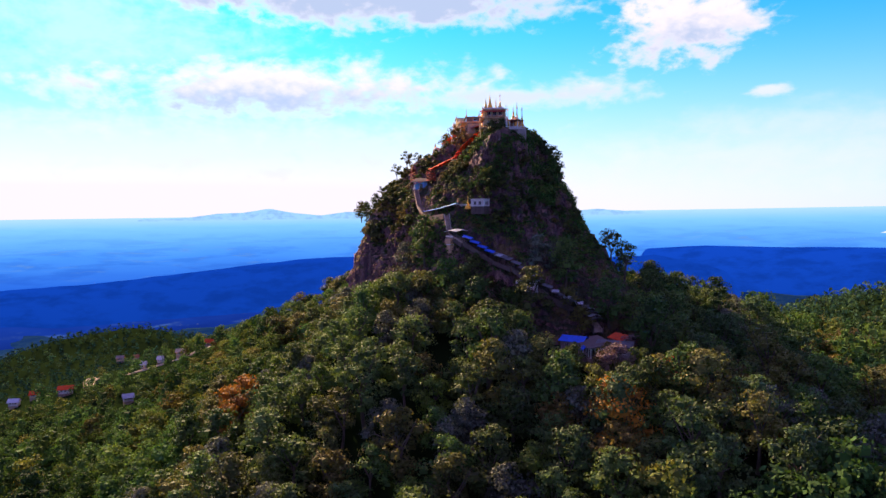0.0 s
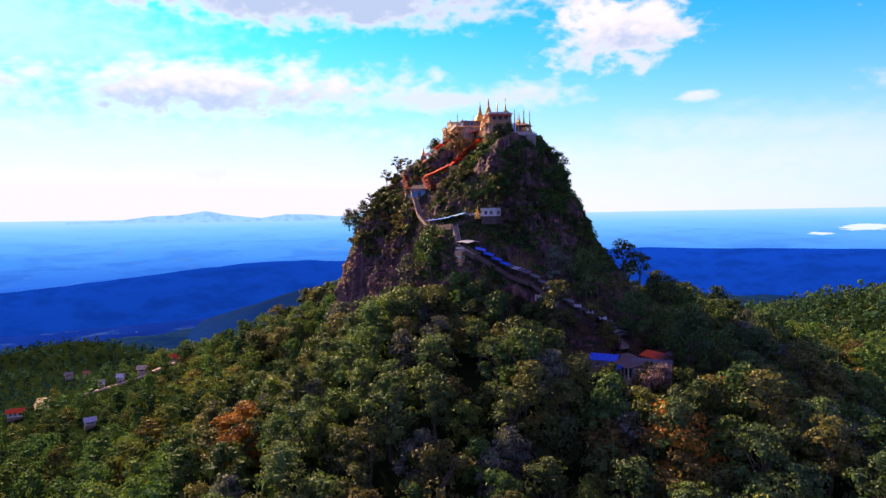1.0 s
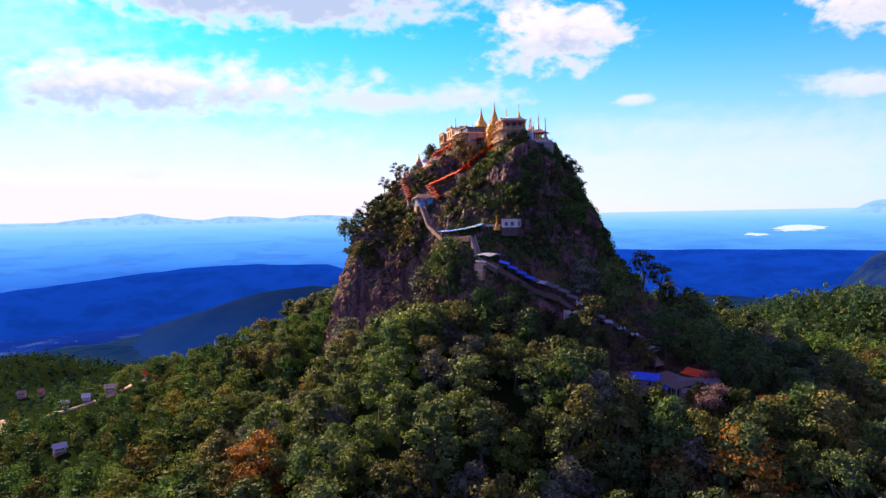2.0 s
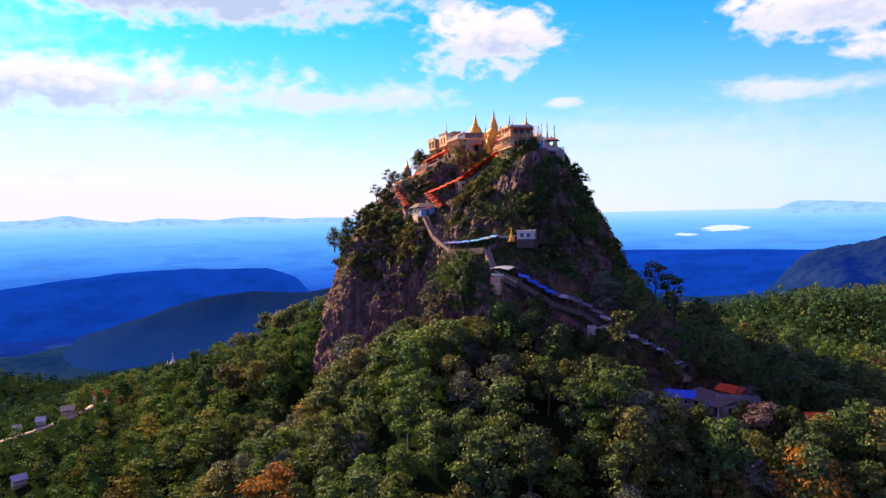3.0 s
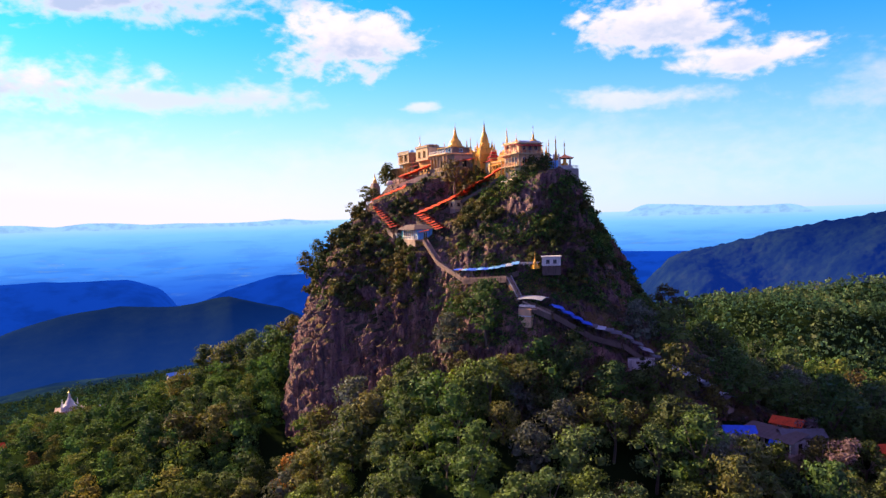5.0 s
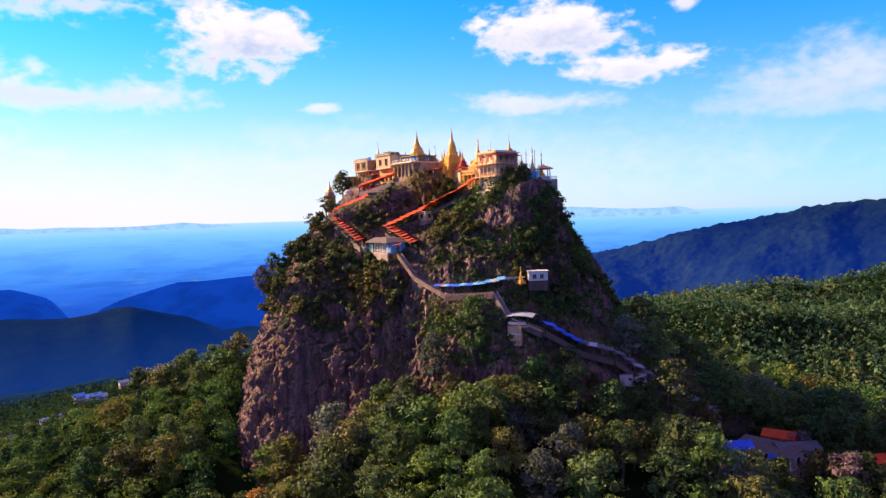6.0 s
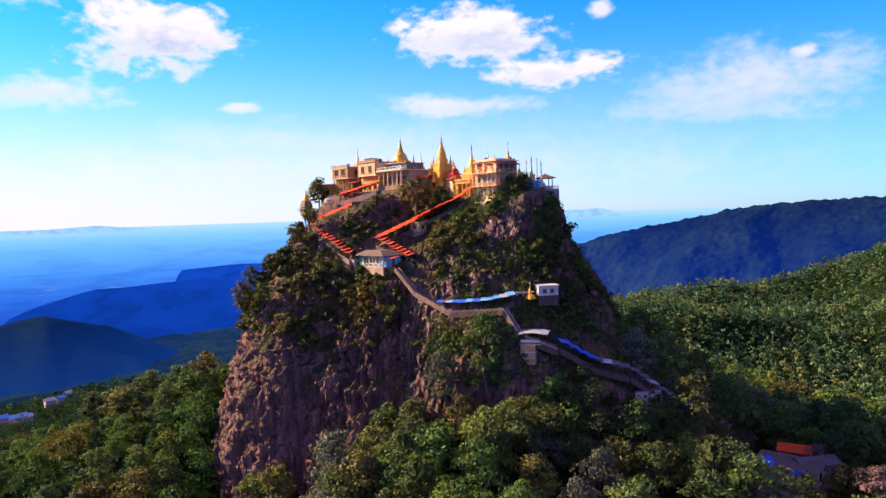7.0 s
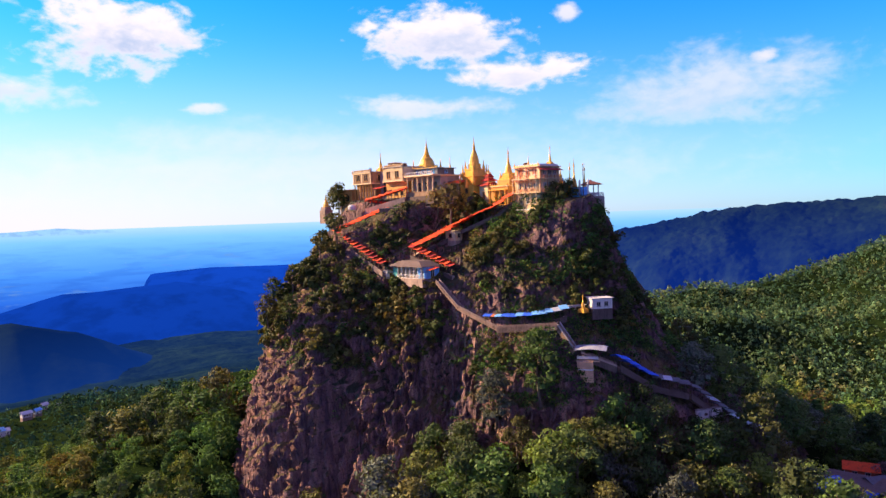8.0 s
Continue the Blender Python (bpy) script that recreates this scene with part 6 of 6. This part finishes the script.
storey(white_shed, 6.0, 2.8, 0.0, 2.4, WHITE, (3, 0, 0, 0), (1.2, 0.8, 2.0), DARKWOOD)
slab(white_shed, "roof", 0, 6.0, 0, 2.8, 2.41, 2.55, WHITE, 0.5)
slab(white_shed, "base", 0, 6.0, 0, 2.8, -4.0, -0.01, STONE)
shrine_white = thing("shrine", "white plastered shrine with a flat roof at the cliff bend", "shrine", 9.6, 244.8, 133.2, -33)
storey(shrine_white, 5.0, 4.0, 0.0, 2.4, WHITE, (2, 2, 0, 1), (1.0, 0.6, 1.7), GREYWALL)
slab(shrine_white, "roof", 0, 5.0, 0, 4.0, 2.41, 2.58, WHITE, 0.3)
slab(shrine_white, "base", 0, 5.0, 0, 4.0, -2.6, -0.01, OLDWALL)
stupa("small golden stupa beside the white shrine", 8.6, 246.8, 132.4, 137.4, 1.9)
bend = thing("pavilion", "open shelter with a pale sheet roof on a sun-tinted masonry pier", "pavilion", 4.2, 242.2, 122.6, -60)
for sx in (-2.4, 2.4):
    for sy in (-1.7, 1.7):
        part("post", boxes((sx - 0.12, sx + 0.12, sy - 0.12, sy + 0.12, 0, 2.3)), DARKWOOD, bend)
part("roof", sheet_bm([[(-3.0 + i * 7.2 / 12, y, 2.45 + k + 0.5 * math.cos((-1 + i / 6) * 1.3) + (0.04 if i % 2 else 0)) for i in range(13)] for y, k in ((-2.7, -0.35), (0.2, 0.25), (2.3, -0.1))], 0.08), ZINC, bend, "pale curved sheet roof")
part("floor", boxes((-2.7, 2.7, -2.6, 2.0, -0.3, 0)), STONE, bend)
part("pier", lathe([(1.9, -5.0), (1.75, -0.31)], 16, None, -0.6, -1.2, square=True), SUNWALL, bend, "cream and terracotta plastered masonry pier with sunlight in its colour")
part("string_course", lathe([(1.88, -2.2), (1.88, -1.9)], 16, None, -0.6, -1.2, square=True), WHITE, bend)
part("rail", boxes((-2.4, 2.4, -2.55, -2.45, 0.3, 0.95), (-2.45, -2.35, -2.4, 1.6, 0.3, 0.95)), WHITE, bend)

# ---- the pavilion below the red stairs ----
pav = thing("pavilion", "long open pavilion with white columns and a weathered hipped roof", "pavilion", -10.7, 295.0, 140.6, -92)
slab(pav, "terrace", -0.6, 13.6, -0.8, 6.2, -2.2, -0.01, STONE)
column_row(pav, 2.2, 12.4, 0.0, 0.0, 3.0, 7, 0.16, WHITE)
storey(pav, 9.8, 3.6, 0.0, 3.0, CREAM, (5, 0, 0, 0), (1.2, 0.3, 2.5), WHITE, x=0.3, y=1.5)
storey(pav, 3.0, 4.6, 0.0, 3.0, SKYBLUE, (1, 1, 0, 0), (1.2, 0.1, 2.3), WHITE, x=10.4, y=0.5)
part("roof", lathe([(1.0, 0), (0.98, 0.08), (0.55, 0.75), (0.5, 0.8)], square=True), OLDWALL, pav, "weathered brown-grey roof").matrix_local = pose(6.6, 2.5, 3.01) @ Matrix.Diagonal((7.3, 3.6, 1.9, 1.0))
part("screen", boxes((0.3, 2.0, -0.12, -0.04, 0.2, 2.6)), TEAL, pav, "teal painted screen")
balustrade(pav, 2.4, 12.2, -0.5, 0.0, WHITE, 15)
part("awning", sheet_bm([[(13.7 + 0.3 * k, y, z + (0.04 if k % 2 else 0)) for k in range(7)] for y, z in ((0.2, 2.3), (3.4, 2.9))], 0.06), RED, pav, "red sheet awning over the stair head")
side_hut = thing("hut", "little plastered hut with a terracotta base beside the pavilion", "hut", -11.6, 299.2, 139.8, -95)
storey(side_hut, 3.0, 2.6, 0.0, 2.5, WHITE, (1, 1, 0, 1), (0.9, 0.8, 1.9), CLAY)
slab(side_hut, "roof", 0, 3.0, 0, 2.6, 2.51, 2.66, GREYWALL, 0.35)
slab(side_hut, "base", 0, 3.0, 0, 2.6, -3.0, -0.01, CLAY)
w_hut = thing("hut", "small cream hut under the red stairway", "hut", 3.7, 289.3, 149.7, -84)
storey(w_hut, 3.6, 3.0, 0.0, 2.6, CREAM, (1, 1, 0, 1), (1.0, 0.9, 2.0), DARKWOOD)
slab(w_hut, "roof", 0, 3.6, 0, 3.0, 2.61, 2.8, CREAM, 0.3)
slab(w_hut, "base", 0, 3.6, 0, 3.0, -4.0, -0.01, STONE)
l_hut = thing("hut", "small white hut with a flat roof on the western slope", "hut", -15.6, 323.5, 144.6, -60)
storey(l_hut, 4.5, 3.4, 0.0, 2.9, WHITE, (2, 1, 0, 1), (1.0, 0.9, 2.1), DARKWOOD)
slab(l_hut, "roof", 0, 4.5, 0, 3.4, 2.91, 3.1, STONE, 0.5)
slab(l_hut, "base", 0, 4.5, 0, 3.4, -4.0, -0.01, STONE)
wall_t = thing("terrace_wall", "long brown retaining wall below the hall", "wall", -1.0, 313.0, 156.0, -60)
part("wall", boxes((0, 16, 0, 0.6, -3.5, 3.4)), OLDWALL, wall_t)
part("coping", boxes((-0.1, 16.1, -0.1, 0.7, 3.41, 3.6)), CREAM, wall_t)


# ---- sheds and houses ----
def shed(label, x, y, z, rz, w, d, h, roof_mat, wall_mat, counts=(2, 1, 0, 1), peak=1.3, group="", name="house"):
    t = thing(name, label, "house", x, y, z, rz, group)
    storey(t, w, d, 0.0, h, wall_mat, counts, (1.1, 0.9, 2.1), WHITE, x=-w / 2, y=-d / 2)
    for s in (-1, 1):
        xs = [-w / 2 - 0.6 + (w + 1.2) * k / 12 for k in range(13)]
        rows = [[(x, y, z + (0.04 if k % 2 else 0)) for k, x in enumerate(xs)] for y, z in ((s * 0.02, h + peak), (s * (d / 2 + 0.6), h))]
        part("roof", sheet_bm(rows, 0.1), roof_mat, t)
    part("base", boxes((-w / 2, w / 2, -d / 2, d / 2, -3.0, -0.01)), STONE, t)
    return t


shed("shed with a bright blue sheet roof by the stairs", 37.0, 203.5, 91.6, -35, 6.5, 5, 2.6, BLUE, GREYWALL)
shed("long house with a grey-blue sheet roof by the stairs", 46.5, 194.0, 91.5, -30, 9, 5, 2.8, OLDZINC, GREYWALL, (4, 1, 0, 1))
shed("house with a red roof behind the blossom tree", 50.0, 200.0, 92.6, -70, 6.5, 4.5, 2.4, RED, CLAY)
shed("small shelter with a red roof in the trees", 58.0, 181.0, 89.6, -20, 5, 4, 2.8, RED, CLAY)
market = thing("market_hall", "open market hall with a zinc roof and blue tarpaulins", "market hall", 37.6, 204.0, 91.4, -84)
storey(market, 13.5, 4.5, 0.0, 2.6, PALEWALL, (5, 1, 0, 1), (1.4, 0.3, 2.1), DARKWOOD, y=1.2)
column_row(market, 0.3, 13.2, 0.0, 0.0, 2.6, 7, 0.14, WHITE)
part("roof", sheet_bm([[(-0.5 + 14.5 * k / 24, y, z + (0.05 if k % 2 else 0)) for k in range(25)] for y, z in ((-0.8, 2.75), (6.2, 3.9))], 0.08), OLDWALL, market, "old dark sheet roof")
for x0, x1 in ((0.0, 3.4), (8.6, 11.4)):
    part("tarpaulin", sheet_bm([[(x0 + (x1 - x0) * k / 8, y, z + 0.06 * math.sin(k * 1.9)) for k in range(9)] for y, z in ((-1.9, 1.5), (-1.2, 2.3), (-0.7, 2.86))], 0.05), BLUE, market, "bright blue tarpaulin hung from the eaves")
for k in range(9):
    part("slat", boxes((3.8 + k * 0.5, 4.05 + k * 0.5, -0.35, -0.27, 0.1, 1.5)), WHITE, market)
slab(market, "base", -0.5, 14.0, -1.0, 6.0, -4.0, -0.01, STONE)


def ground_at(x, y):
    return float(ground_z(np.array([x]), np.array([y]))[0])


VILLAGE = "houses of the village"
for x, y, rz, w, d, h, rm, wm, lab in (
    (-207, 388, 20, 13, 8, 4.0, RED, WHITE, "village house with a bright red roof"),
    (-238, 392, 10, 9, 7, 3.5, ZINC, WHITE, "white village house with a zinc roof"),
    (-229, 396, 10, 7, 6, 3.2, RED, CREAM, "village house with a red roof"),
    (-155, 347, 30, 8, 6, 3.2, ZINC, WHITE, "house with a pale zinc roof among trees"),
    (-152, 411, 4, 9, 6, 3.6, CREAM, CREAM, "cream house beside the village road"),
    (-163, 409, 4, 6, 5, 3.0, WHITE, WHITE, "white house beside the village road"),
    (-173, 409, 4, 5, 4, 2.8, WHITE, WHITE, "small white house beside the village road"),
    (-140, 421, 25, 10, 8, 4.5, RED, CREAM, "village house with a weathered red roof"),
    (-104, 522, 30, 10, 7, 3.4, WHITE, WHITE, "white monastery house beside a stupa"),
    (-97, 534, 30, 9, 4, 2.6, STONE, CREAM, "low pale house on the ridge"),
    (-81, 562, 20, 7, 5, 3.0, WHITE, WHITE, "white house on the wooded ridge"),
    (-72, 583, 20, 6, 5, 3.0, ZINC, WHITE, "white house on the wooded ridge"),
    (-42, 676, 15, 18, 9, 5.5, SKYBLUE, WHITE, "large white house with a pale blue roof"),
    (-52, 662, 15, 9, 7, 4.0, SKYBLUE, WHITE, "white house with a pale blue roof"),
    (-33, 690, 10, 8, 6, 4.0, WHITE, WHITE, "white village house on the far slope"),
    (-12, 727, 10, 11, 7, 4.5, WHITE, WHITE, "white village house on the far slope"),
    (-2, 740, 30, 8, 6, 4.0, SKYBLUE, WHITE, "white house with a pale blue roof on the far slope"),
    (11, 777, 30, 9, 6, 4.0, WHITE, WHITE, "white village house on the far slope"),
    (32, 821, 20, 9, 6, 4.0, WHITE, CREAM, "pale village house on the far slope"),
    (-231, 507, 10, 8, 6, 3.4, STONE, CREAM, "cream house on the low hill"),
    (-219, 505, 10, 6, 5, 3.2, CLAY, CREAM, "house with a clay roof on the low hill"),
):
    size = 0.6 if y > 700 else 0.72 if y > 650 else 0.55
    shed(lab, x, y, ground_at(x, y) + (2.6 if y > 650 else 1.2), rz, w * size, d * size, h * size, rm, wm, (3, 1, 0, 1), 1.9, VILLAGE)
gx, gy = -116.0, 512.0
stupa("white stupa with a pointed spire on the ridge", gx, gy, ground_at(gx, gy) + 6.5, ground_at(gx, gy) + 18.0, 9.0, WHITE, group="")
podium = thing("podium", "white-walled podium under the stupa", "podium", gx, gy, ground_at(gx, gy))
part("wall", boxes((-7, 7, -6, 6, -3.0, 6.2)), WHITE, podium)
part("coping", boxes((-7.3, 7.3, -6.3, 6.3, 6.21, 6.49)), STONE, podium)


def road(label, pts, width):
    """A dirt road laid on the ground through a few points."""
    P = []
    for (x0, y0), (x1, y1) in zip(pts, pts[1:]):
        for k in range(12):
            P.append((x0 + (x1 - x0) * k / 12, y0 + (y1 - y0) * k / 12))
    P.append(pts[-1])
    rows = []
    for i, (x, y) in enumerate(P):
        a, b = P[max(0, i - 1)], P[min(len(P) - 1, i + 1)]
        nx, ny = -(b[1] - a[1]), b[0] - a[0]
        L = math.hypot(nx, ny)
        w = width * (0.5 + 0.06 * math.sin(i * 1.7))
        rows.append([(x + nx / L * w * s, y + ny / L * w * s, max(ground_at(x + nx / L * w * q, y + ny / L * w * q) for q in (-1, 0, 1)) + (0.35 if abs(s) < 1 else -1.0)) for s in (-1, -0.97, 0.97, 1)])
    ob = new("road", grid_mesh("road", np.array(rows), ROAD))
    tagged(ob, label, "road", kind="structure")


road("pale dirt road along the village terrace", [(-182, 405), (-165, 403), (-150, 406), (-136, 414)], 5.0)
road("pale dirt track climbing between the trees", [(-196, 392), (-202, 404), (-206, 418), (-214, 432)], 6.0)
